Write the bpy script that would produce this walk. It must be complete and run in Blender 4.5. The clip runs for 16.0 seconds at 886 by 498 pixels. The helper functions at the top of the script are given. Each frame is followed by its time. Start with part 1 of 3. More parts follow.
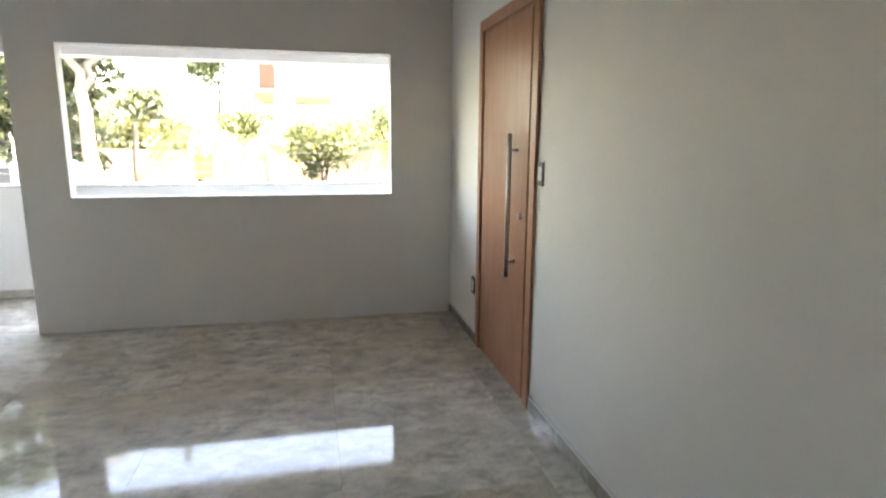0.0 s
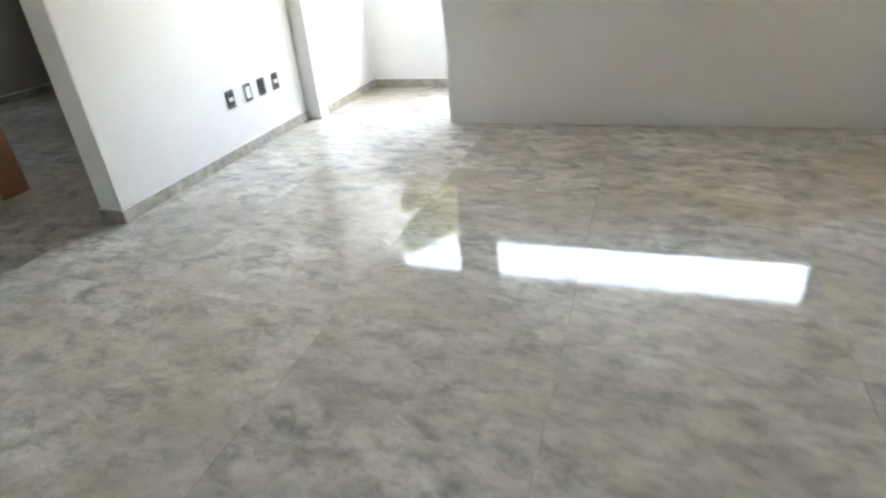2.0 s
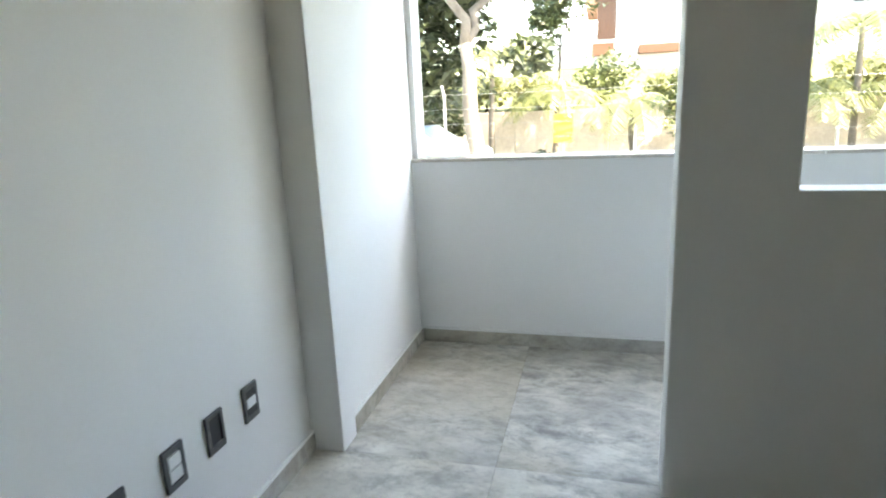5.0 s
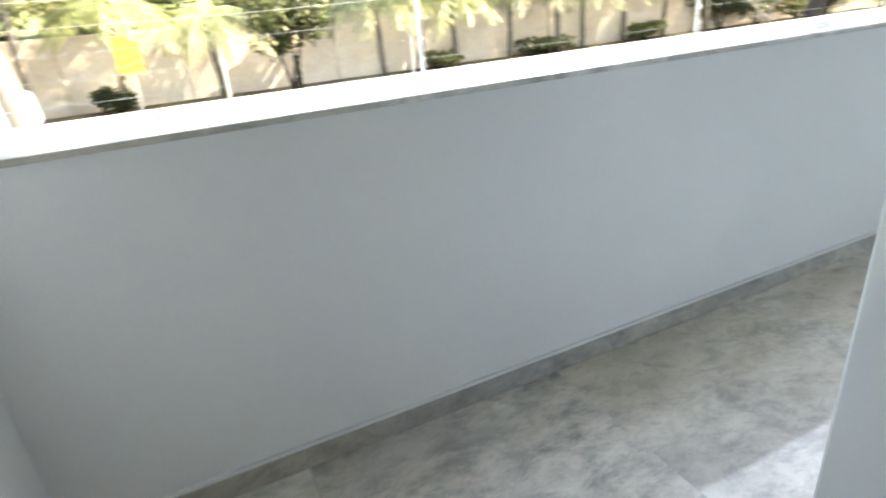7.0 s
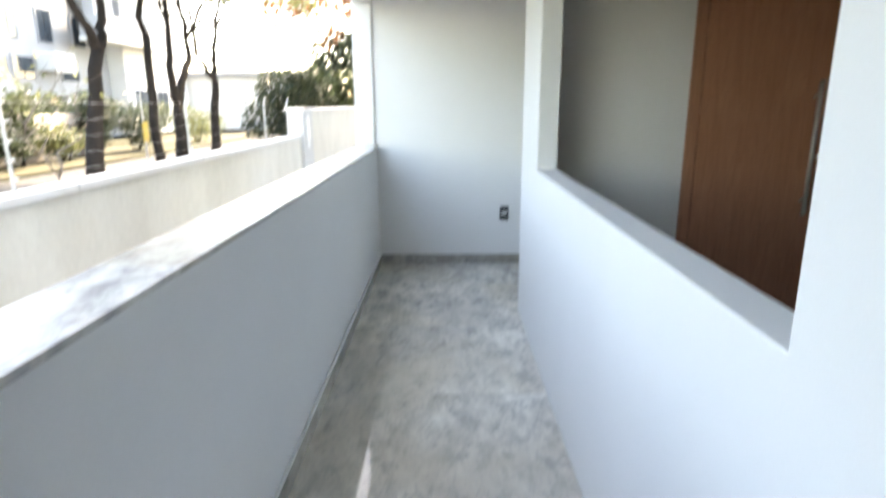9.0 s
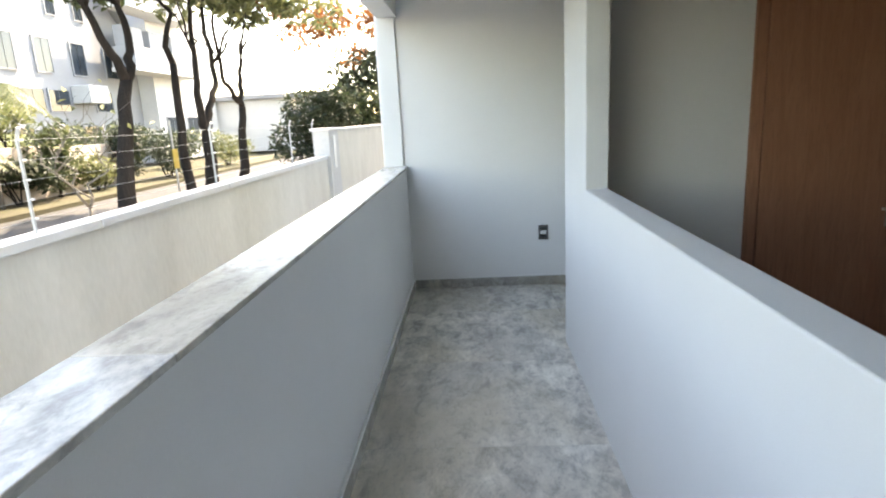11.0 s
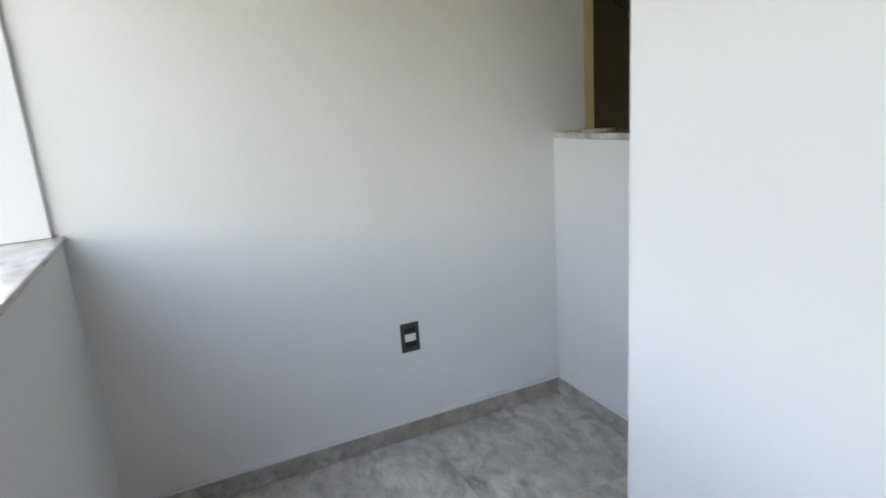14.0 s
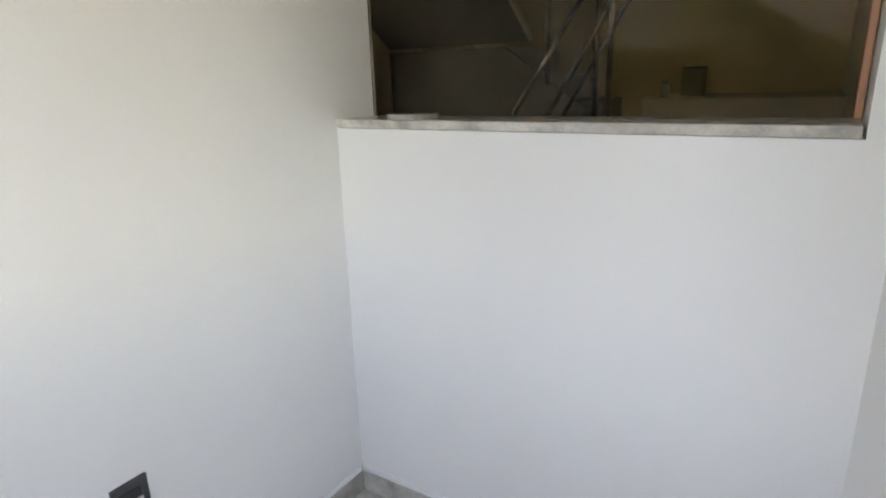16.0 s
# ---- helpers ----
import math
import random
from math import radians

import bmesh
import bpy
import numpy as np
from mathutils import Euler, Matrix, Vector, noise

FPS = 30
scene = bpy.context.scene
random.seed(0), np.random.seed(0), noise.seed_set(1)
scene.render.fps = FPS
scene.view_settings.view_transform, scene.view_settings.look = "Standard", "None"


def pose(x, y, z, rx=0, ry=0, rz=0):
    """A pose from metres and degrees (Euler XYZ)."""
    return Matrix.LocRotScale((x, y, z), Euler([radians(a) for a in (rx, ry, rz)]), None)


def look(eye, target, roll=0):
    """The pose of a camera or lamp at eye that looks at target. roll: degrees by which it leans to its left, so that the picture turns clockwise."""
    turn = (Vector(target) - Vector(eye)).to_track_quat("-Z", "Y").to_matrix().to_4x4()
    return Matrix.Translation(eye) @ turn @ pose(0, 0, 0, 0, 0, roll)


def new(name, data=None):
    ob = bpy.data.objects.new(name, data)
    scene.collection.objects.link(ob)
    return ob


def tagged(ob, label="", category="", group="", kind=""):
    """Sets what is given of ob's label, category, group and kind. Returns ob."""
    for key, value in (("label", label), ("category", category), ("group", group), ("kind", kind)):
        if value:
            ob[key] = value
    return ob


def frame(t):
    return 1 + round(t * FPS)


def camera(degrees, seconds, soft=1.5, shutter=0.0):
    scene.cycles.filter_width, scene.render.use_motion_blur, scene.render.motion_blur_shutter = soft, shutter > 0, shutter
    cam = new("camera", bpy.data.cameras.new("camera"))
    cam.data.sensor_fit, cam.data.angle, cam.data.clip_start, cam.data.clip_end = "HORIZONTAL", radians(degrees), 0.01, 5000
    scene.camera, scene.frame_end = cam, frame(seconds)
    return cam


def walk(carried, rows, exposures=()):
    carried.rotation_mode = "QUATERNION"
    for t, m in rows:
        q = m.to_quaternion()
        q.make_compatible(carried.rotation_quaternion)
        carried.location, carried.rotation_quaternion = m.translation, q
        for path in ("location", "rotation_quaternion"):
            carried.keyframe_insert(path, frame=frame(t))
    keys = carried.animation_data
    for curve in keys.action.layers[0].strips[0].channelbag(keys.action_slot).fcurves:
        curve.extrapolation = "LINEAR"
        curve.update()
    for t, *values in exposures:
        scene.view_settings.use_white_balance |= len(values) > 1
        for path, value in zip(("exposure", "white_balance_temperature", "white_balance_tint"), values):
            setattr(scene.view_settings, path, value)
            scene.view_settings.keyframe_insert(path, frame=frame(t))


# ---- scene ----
# camera path: seconds, metres, then yaw, pitch and roll in degrees
PATH = [
    (0.0, -1.073, -4.504, 1.402, -12.57, -10.78, -0.39),
    (0.5, -1.068, -4.476, 1.330, -10.67, -18.75, -0.57),
    (1.0, -1.205, -4.464, 1.300, -6.33, -25.95, -1.44),
    (1.5, -1.456, -4.339, 1.270, 2.33, -29.44, -0.70),
    (2.0, -1.660, -4.025, 1.223, 18.20, -28.35, 4.58),
    (2.5, -1.884, -3.627, 1.255, 22.24, -23.74, 0.09),
    (3.0, -2.085, -3.213, 1.298, 19.71, -19.80, 0.94),
    (3.5, -2.339, -2.803, 1.310, 24.63, -13.32, 3.02),
    (3.7, -2.485, -2.645, 1.337, 24.68, -11.47, 1.15),
    (5.8, -3.550, -1.092, 1.191, 7.99, -17.72, 4.81),
    (6.0, -3.613, -0.920, 1.247, 6.37, -19.07, 4.72),
    (6.5, -3.713, -0.536, 1.208, -6.21, -22.28, 5.45),
    (7.0, -3.700, -0.227, 1.208, -26.13, -23.74, 4.49),
    (7.5, -3.530, 0.098, 1.212, -40.60, -25.33, 4.87),
    (8.0, -3.516, 0.268, 1.216, -59.09, -24.19, 2.10),
    (8.5, -3.467, 0.479, 1.221, -83.37, -23.59, 1.47),
    (9.0, -3.457, 0.567, 1.311, -89.69, -14.06, 0.29),
    (9.2, -3.404, 0.545, 1.330, -89.53, -6.81, -0.30),
    (11.5, -2.968, 0.673, 1.342, -87.79, -14.79, 3.29),
    (12.0, -2.522, 0.732, 1.274, -91.47, -17.67, 0.29),
    (12.5, -2.017, 0.766, 1.296, -97.89, -15.25, 1.54),
    (13.0, -1.544, 0.793, 1.306, -99.58, -14.27, 3.49),
    (13.5, -1.074, 0.816, 1.303, -108.44, -13.59, 2.92),
    (14.0, -0.645, 0.803, 1.271, -115.13, -13.75, 4.04),
    (14.5, -0.345, 0.734, 1.280, -120.50, -14.03, 3.10),
    (15.0, -0.088, 0.702, 1.262, -134.30, -12.95, 1.95),
    (15.5, 0.082, 0.612, 1.253, -140.97, -14.73, 1.90),
    (16.0, 0.252, 0.573, 1.228, -147.93, -16.03, 1.54),
]
cam = camera(74.8, 16.0, soft=2.0, shutter=0.4)
EXPOSURES = [
    (0.0, 5.46, 9700, 17), (1.0, 5.98, 10000, 17), (1.5, 6.2, 10300, 14), (2.5, 6.0, 9800, 15), (3.7, 5.42, 9400, 15), (5.8, 4.34, 8800, 5),
    (7.0, 4.28, 9200, 10), (8.0, 4.14, 9100, 11), (9.0, 3.84, 8900, 13), (11.5, 3.4, 9200, 13), (12.5, 3.46, 9400, 15), (13.5, 3.38, 9600, 18), (14.0, 3.47, 9700, 19), (16.0, 3.9, 10700, 22),
]
walk(cam, [(t, pose(x, y, z, 90 + p, r, yaw)) for t, x, y, z, yaw, p, r in PATH], EXPOSURES)

# ---- daylight: clear sky, high sun from behind the building, raking along the street ----
SUN = Vector((0.8, -0.25, 1.0)).normalized()
world = bpy.data.worlds.new("sky")
scene.world = world
world.use_nodes = True
wt = world.node_tree
sky = wt.nodes.new("ShaderNodeTexSky")
sky.sky_type, sky.sun_disc = "NISHITA", False
sky.sun_elevation, sky.sun_rotation = math.asin(SUN.z), math.atan2(SUN.x, SUN.y)
wt.links.new(sky.outputs[0], wt.nodes["Background"].inputs[0])
wt.nodes["Background"].inputs[1].default_value = 0.15
sun = new("sun", bpy.data.lights.new("sun", "SUN"))
sun.data.energy, sun.data.angle, sun.data.color = 2.5, radians(0.53), (1.0, 0.96, 0.91)
sun.matrix_world = look(SUN * 40, (0, 0, 0))


# ---- materials ----
def nodes_of(name):
    m = bpy.data.materials.new(name)
    m.use_nodes = True
    t = m.node_tree
    return m, t, t.nodes["Principled BSDF"]


def noise_node(t, vec, scale, detail=4.0, rough=0.55, distort=0.0):
    n = t.nodes.new("ShaderNodeTexNoise")
    n.inputs["Scale"].default_value, n.inputs["Detail"].default_value = scale, detail
    n.inputs["Roughness"].default_value, n.inputs["Distortion"].default_value = rough, distort
    t.links.new(vec, n.inputs["Vector"])
    return n.outputs["Fac"]


def ramp_node(t, fac, stops):
    r = t.nodes.new("ShaderNodeValToRGB")
    e = r.color_ramp.elements
    while len(e) < len(stops):
        e.new(0.5)
    for k, (at, c) in zip(e, stops):
        k.position, k.color = at, (*c, 1)
    t.links.new(fac, r.inputs["Fac"])
    return r.outputs["Color"]


def mixed(t, fac, a, b, mode="MIX"):
    n = t.nodes.new("ShaderNodeMix")
    n.data_type, n.blend_type = "RGBA", mode
    for key, v in ((0, fac), (6, a), (7, b)):
        if isinstance(v, (int, float)):
            n.inputs[key].default_value = v
        elif isinstance(v, tuple):
            n.inputs[key].default_value = (*v, 1)
        else:
            t.links.new(v, n.inputs[key])
    return n.outputs[2]


def bumped(t, bsdf, height, strength, dist):
    b = t.nodes.new("ShaderNodeBump")
    b.inputs["Strength"].default_value, b.inputs["Distance"].default_value = strength, dist
    t.links.new(height, b.inputs["Height"])
    t.links.new(b.outputs[0], bsdf.inputs["Normal"])


def surface(name, c1, c2, scale=3.0, fine=60.0, rough=0.6, bump=0.3, dist=0.002, metal=0.0, gloss_var=0.1, per_object=0.0, stretch=None):
    """Two tints mixed by coarse and fine noise, with fine relief."""
    m, t, b = nodes_of(name)
    co = t.nodes.new("ShaderNodeNewGeometry").outputs["Position"]
    if stretch:
        mp = t.nodes.new("ShaderNodeMapping")
        mp.inputs["Scale"].default_value = stretch
        t.links.new(co, mp.inputs["Vector"])
        co = mp.outputs[0]
    big, small = noise_node(t, co, scale, 5), noise_node(t, co, fine, 3)
    f = t.nodes.new("ShaderNodeMath")
    f.operation = "MULTIPLY_ADD"
    t.links.new(small, f.inputs[0])
    f.inputs[1].default_value = 0.45
    t.links.new(big, f.inputs[2])
    col = ramp_node(t, f.outputs[0], [(0.42, c1), (1.0, c2)])
    if per_object:
        oi = t.nodes.new("ShaderNodeObjectInfo").outputs["Random"]
        col = mixed(t, per_object, col, ramp_node(t, oi, [(0.0, tuple(v * 0.55 for v in c1)), (1.0, tuple(min(1, v * 1.3) for v in c2))]))
    t.links.new(col, b.inputs["Base Color"])
    r = t.nodes.new("ShaderNodeMapRange")
    r.inputs["To Min"].default_value, r.inputs["To Max"].default_value = rough - gloss_var / 2, rough + gloss_var / 2
    t.links.new(big, r.inputs["Value"])
    t.links.new(r.outputs[0], b.inputs["Roughness"])
    b.inputs["Metallic"].default_value = metal
    bumped(t, b, small, bump, dist)
    return m


def granite_material(name, rough, tint=1.0, scale=1.0, spec=0.5):
    """Grey-beige stone: drifting clouds, soft dark streaks, warm stains, each slab a little different."""
    m, t, b = nodes_of(name)
    geo = t.nodes.new("ShaderNodeNewGeometry").outputs["Position"]
    rnd = t.nodes.new("ShaderNodeObjectInfo").outputs["Random"]
    off = t.nodes.new("ShaderNodeVectorMath")
    off.operation = "MULTIPLY_ADD"
    t.links.new(rnd, off.inputs[0])
    off.inputs[1].default_value = (7.0, 11.0, 5.0)
    t.links.new(geo, off.inputs[2])
    mp = t.nodes.new("ShaderNodeMapping")
    mp.inputs["Rotation"].default_value = (0.2, 0.15, radians(24))
    mp.inputs["Scale"].default_value = (1.0 * scale, 1.65 * scale, 1.4 * scale)
    t.links.new(off.outputs[0], mp.inputs["Vector"])
    co = mp.outputs[0]
    cloud = noise_node(t, co, 1.7, 5, 0.6, 0.35)
    flow = noise_node(t, co, 7.0, 7, 0.70, 0.3)
    veins = noise_node(t, co, 5.5, 8, 0.70, 0.45)
    warm = noise_node(t, co, 0.8, 4, 0.55, 0.4)
    speck = noise_node(t, co, 30.0, 4, 0.65, 0.3)
    k = lambda *c: tuple(v * tint for v in c)
    base = ramp_node(t, flow, [(0.34, k(0.22, 0.215, 0.205)), (0.45, k(0.36, 0.35, 0.325)), (0.55, k(0.47, 0.455, 0.415)), (0.66, k(0.55, 0.535, 0.495))])
    base = mixed(t, ramp_node(t, cloud, [(0.40, (0.55, 0.55, 0.55)), (0.58, (0, 0, 0))]), base, k(0.30, 0.287, 0.268))
    base = mixed(t, ramp_node(t, warm, [(0.46, (0, 0, 0)), (0.62, (0.5, 0.5, 0.5))]), base, k(0.37, 0.325, 0.25))
    base = mixed(t, ramp_node(t, veins, [(0.36, (0.5, 0.5, 0.5)), (0.46, (0, 0, 0))]), base, k(0.19, 0.18, 0.168))
    base = mixed(t, ramp_node(t, speck, [(0.34, (0.32, 0.32, 0.32)), (0.46, (0, 0, 0))]), base, k(0.20, 0.195, 0.19))
    base = mixed(t, 1.0, base, ramp_node(t, rnd, [(0.0, (0.87, 0.86, 0.84)), (1.0, (1.05, 1.04, 1.02))]), "MULTIPLY")
    t.links.new(base, b.inputs["Base Color"])
    r = t.nodes.new("ShaderNodeMapRange")
    r.inputs["To Min"].default_value, r.inputs["To Max"].default_value = rough * 0.6, rough * 1.5
    t.links.new(veins, r.inputs["Value"])
    t.links.new(r.outputs[0], b.inputs["Roughness"])
    b.inputs["Specular IOR Level"].default_value = spec
    bumped(t, b, flow, 0.03, 0.002)
    return m


def wood_material(name, dark, light, rough=0.4, axis=(14.0, 14.0, 1.1)):
    m, t, b = nodes_of(name)
    co = t.nodes.new("ShaderNodeNewGeometry").outputs["Position"]
    mp = t.nodes.new("ShaderNodeMapping")
    mp.inputs["Scale"].default_value = axis
    t.links.new(co, mp.inputs["Vector"])
    grain = noise_node(t, mp.outputs[0], 2.2, 8, 0.6, 1.2)
    pores = noise_node(t, mp.outputs[0], 16.0, 3, 0.6)
    col = ramp_node(t, grain, [(0.25, dark), (0.5, tuple((a + c) / 2 for a, c in zip(dark, light))), (0.75, light)])
    col = mixed(t, ramp_node(t, pores, [(0.34, (0.4, 0.4, 0.4)), (0.42, (0, 0, 0))]), col, tuple(v * 0.55 for v in dark))
    t.links.new(col, b.inputs["Base Color"])
    b.inputs["Roughness"].default_value = rough
    bumped(t, b, pores, 0.15, 0.001)
    return m


def leaf_material(name, c1, c2, see_through=0.35):
    m, t, b = nodes_of(name)
    isl = t.nodes.new("ShaderNodeNewGeometry").outputs["Random Per Island"]
    col = ramp_node(t, isl, [(0.0, c1), (0.6, tuple((a + c) / 2 for a, c in zip(c1, c2))), (1.0, c2)])
    t.links.new(col, b.inputs["Base Color"])
    b.inputs["Roughness"].default_value = 0.5
    tr = t.nodes.new("ShaderNodeBsdfTranslucent")
    t.links.new(col, tr.inputs[0])
    mx = t.nodes.new("ShaderNodeMixShader")
    mx.inputs[0].default_value = see_through
    t.links.new(b.outputs[0], mx.inputs[1])
    t.links.new(tr.outputs[0], mx.inputs[2])
    t.links.new(mx.outputs[0], t.nodes["Material Output"].inputs[0])
    return m


WALL = surface("white wall paint", (0.74, 0.735, 0.715), (0.80, 0.795, 0.775), 1.3, 220.0, 0.62, 0.12, 0.0012)
# closing walls get a darker colour to cut bounced light indoors
CLOSING = surface("beige that dims the rooms", (0.30, 0.285, 0.26), (0.38, 0.36, 0.33), 1.3, 120.0, 0.7, 0.12, 0.0012)
CEIL = surface("white ceiling paint", (0.76, 0.76, 0.75), (0.81, 0.81, 0.80), 1.0, 160.0, 0.8, 0.1, 0.001)
GRANITE = granite_material("polished granite", 0.05, 1.45, 1.0, 0.26)
GRANITE_EDGE = granite_material("granite trim", 0.16, 1.5, 1.3)
SKIRT = granite_material("granite skirting", 0.14, 1.12, 1.0)
GROUT = surface("grey joint filler", (0.12, 0.117, 0.11), (0.17, 0.165, 0.155), 8, 120, 0.8)
DOOR_WOOD = wood_material("varnished door veneer", (0.37, 0.155, 0.085), (0.50, 0.245, 0.15), 0.42)
FRAME_WOOD = wood_material("varnished frame wood", (0.27, 0.115, 0.055), (0.40, 0.19, 0.10), 0.38)
STEEL = surface("brushed steel", (0.62, 0.61, 0.59), (0.74, 0.73, 0.71), 6, 300, 0.36, 0.06, 0.0004, 0.8)
CHROME = surface("dark chrome rail", (0.16, 0.15, 0.14), (0.26, 0.25, 0.23), 6, 300, 0.22, 0.05, 0.0004, 0.9)
PLATE = surface("grey metallic plate", (0.07, 0.073, 0.076), (0.12, 0.123, 0.126), 30, 400, 0.38, 0.05, 0.0004, 0.6)
MODULE = surface("white switch plastic", (0.72, 0.72, 0.70), (0.78, 0.78, 0.76), 20, 300, 0.35, 0.03, 0.0003)
BLACK = surface("dark plastic", (0.012, 0.012, 0.013), (0.025, 0.025, 0.027), 20, 300, 0.5, 0.05, 0.0004)
RENDER_WALL = surface("cream cement render", (0.62, 0.585, 0.51), (0.80, 0.765, 0.69), 1.6, 22, 0.9, 0.6, 0.008, stretch=(1, 1, 0.4))
STONE_WALL = surface("weathered cream wall", (0.46, 0.39, 0.325), (0.74, 0.665, 0.58), 0.8, 12, 0.9, 0.7, 0.02)
COPING_WHITE = surface("white painted coping", (0.70, 0.69, 0.66), (0.80, 0.79, 0.76), 2.0, 60, 0.8, 0.3, 0.003)
ASPHALT = surface("asphalt", (0.035, 0.035, 0.036), (0.065, 0.063, 0.06), 0.8, 90, 0.9, 0.6, 0.01)
PAVING = surface("concrete paving", (0.26, 0.25, 0.23), (0.38, 0.365, 0.34), 1.0, 50, 0.9, 0.5, 0.006)
SOIL = surface("dry soil and grass", (0.055, 0.040, 0.024), (0.062, 0.066, 0.027), 0.6, 20, 0.95, 0.8, 0.03)
GRASS = surface("mown grass", (0.04, 0.06, 0.016), (0.10, 0.11, 0.03), 0.9, 30, 0.9, 0.9, 0.03)
FACADE = surface("white facade paint", (0.50, 0.495, 0.475), (0.66, 0.65, 0.63), 0.4, 14, 0.85, 0.3, 0.006)
# grey of balconies and roofs; on the gabled house it stands for shade
FACADE_GREY = surface("grey paint and shaded white facade", (0.24, 0.245, 0.255), (0.33, 0.335, 0.345), 0.4, 14, 0.85, 0.3, 0.006)
ROOF = surface("clay roof tiles", (0.26, 0.115, 0.07), (0.42, 0.21, 0.13), 1.2, 18, 0.85, 0.6, 0.02)
HOUSE_WOOD = wood_material("orange balcony wood", (0.075, 0.030, 0.014), (0.13, 0.055, 0.026), 0.5)
# canopy shade on the trunks is put into this dark bark colour
BARK = surface("bark darkened for canopy shade", (0.016, 0.014, 0.013), (0.042, 0.035, 0.031), 3.0, 26, 0.9, 1.0, 0.03, stretch=(1, 1, 0.25))
BARK_PALE = surface("pale smooth bark", (0.08, 0.07, 0.06), (0.18, 0.165, 0.145), 2.4, 26, 0.85, 0.6, 0.01, stretch=(1, 1, 0.5))
BARK.node_tree.nodes["Principled BSDF"].inputs["Specular IOR Level"].default_value = 0.08
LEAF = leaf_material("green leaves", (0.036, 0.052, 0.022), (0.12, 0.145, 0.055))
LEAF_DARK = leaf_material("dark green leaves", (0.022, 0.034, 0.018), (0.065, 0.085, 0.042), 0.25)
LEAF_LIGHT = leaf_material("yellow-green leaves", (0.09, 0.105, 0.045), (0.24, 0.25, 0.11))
LEAF_RED = leaf_material("orange-red leaves", (0.16, 0.06, 0.02), (0.40, 0.16, 0.05))
PALM_LEAF = leaf_material("palm leaflets", (0.08, 0.105, 0.04), (0.22, 0.24, 0.10), 0.4)
POST = surface("galvanised post", (0.42, 0.43, 0.43), (0.58, 0.59, 0.59), 4, 80, 0.45, 0.1, 0.001, 0.5)
YELLOW = surface("yellow sign paint", (0.52, 0.38, 0.07), (0.62, 0.46, 0.10), 3, 60, 0.5, 0.1, 0.001)
CAR_PAINT = surface("pale blue car paint", (0.30, 0.42, 0.55), (0.34, 0.47, 0.60), 2, 200, 0.25, 0.02, 0.0003, 0.2)
RUBBER = surface("tyre rubber", (0.015, 0.015, 0.015), (0.03, 0.03, 0.03), 6, 90, 0.85, 0.3, 0.002)
# stair shade put into the colour; also serves the dark can and lid
STAIR_SHADE_DARK = surface("shaded soffit and dark paint", (0.09, 0.082, 0.072), (0.14, 0.128, 0.112), 1.5, 60, 0.8, 0.2, 0.002)
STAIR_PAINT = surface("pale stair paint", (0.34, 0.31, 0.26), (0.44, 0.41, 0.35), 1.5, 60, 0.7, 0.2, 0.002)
HALL_PAINT = surface("yellowish hall paint", (0.46, 0.37, 0.22), (0.60, 0.50, 0.32), 1.4, 90, 0.75, 0.15, 0.002)

PANE, pt_, pb_ = nodes_of("window pane glass")
pb_.inputs["Base Color"].default_value = (0.03, 0.04, 0.05, 1)
pb_.inputs["Roughness"].default_value = 0.04
TINTED, tt_, tb_ = nodes_of("bronze tinted glass")
tb_.inputs["Base Color"].default_value = (0.85, 0.79, 0.66, 1)
tb_.inputs["Roughness"].default_value = 0.0
tb_.inputs["Transmission Weight"].default_value = 1.0
tb_.inputs["IOR"].default_value = 1.22
tb_.inputs["Specular IOR Level"].default_value = 0.5


# ---- mesh helpers ----
def mesh_ob(name, bm, material, smooth=False):
    me = bpy.data.meshes.new(name)
    bm.to_mesh(me)
    bm.free()
    if smooth:
        for p in me.polygons:
            p.use_smooth = True
    me.materials.append(material)
    return new(name, me)


def part(name, bm, material, parent, label="", smooth=False):
    ob = mesh_ob(name, bm, material, smooth)
    ob.parent = parent
    if label:
        ob["label"] = label
    return ob


def thing(name, at, label, category, group="", kind="", turn=0.0):
    ob = new(name)
    ob.matrix_basis = pose(*at, 0, 0, turn)
    return tagged(ob, label, category, group, kind)


def box_bm(x0, x1, y0, y1, z0, z1, bevel=0.0, seg=2, bm=None):
    bm = bm or bmesh.new()
    got = bmesh.ops.create_cube(bm, size=1.0)["verts"]
    for v in got:
        v.co = Vector(((x0 + x1) / 2 + v.co.x * (x1 - x0), (y0 + y1) / 2 + v.co.y * (y1 - y0), (z0 + z1) / 2 + v.co.z * (z1 - z0)))
    if bevel:
        edges = {e for v in got for e in v.link_edges}
        bmesh.ops.bevel(bm, geom=list(edges), offset=bevel, segments=seg, profile=0.5, affect="EDGES")
    return bm


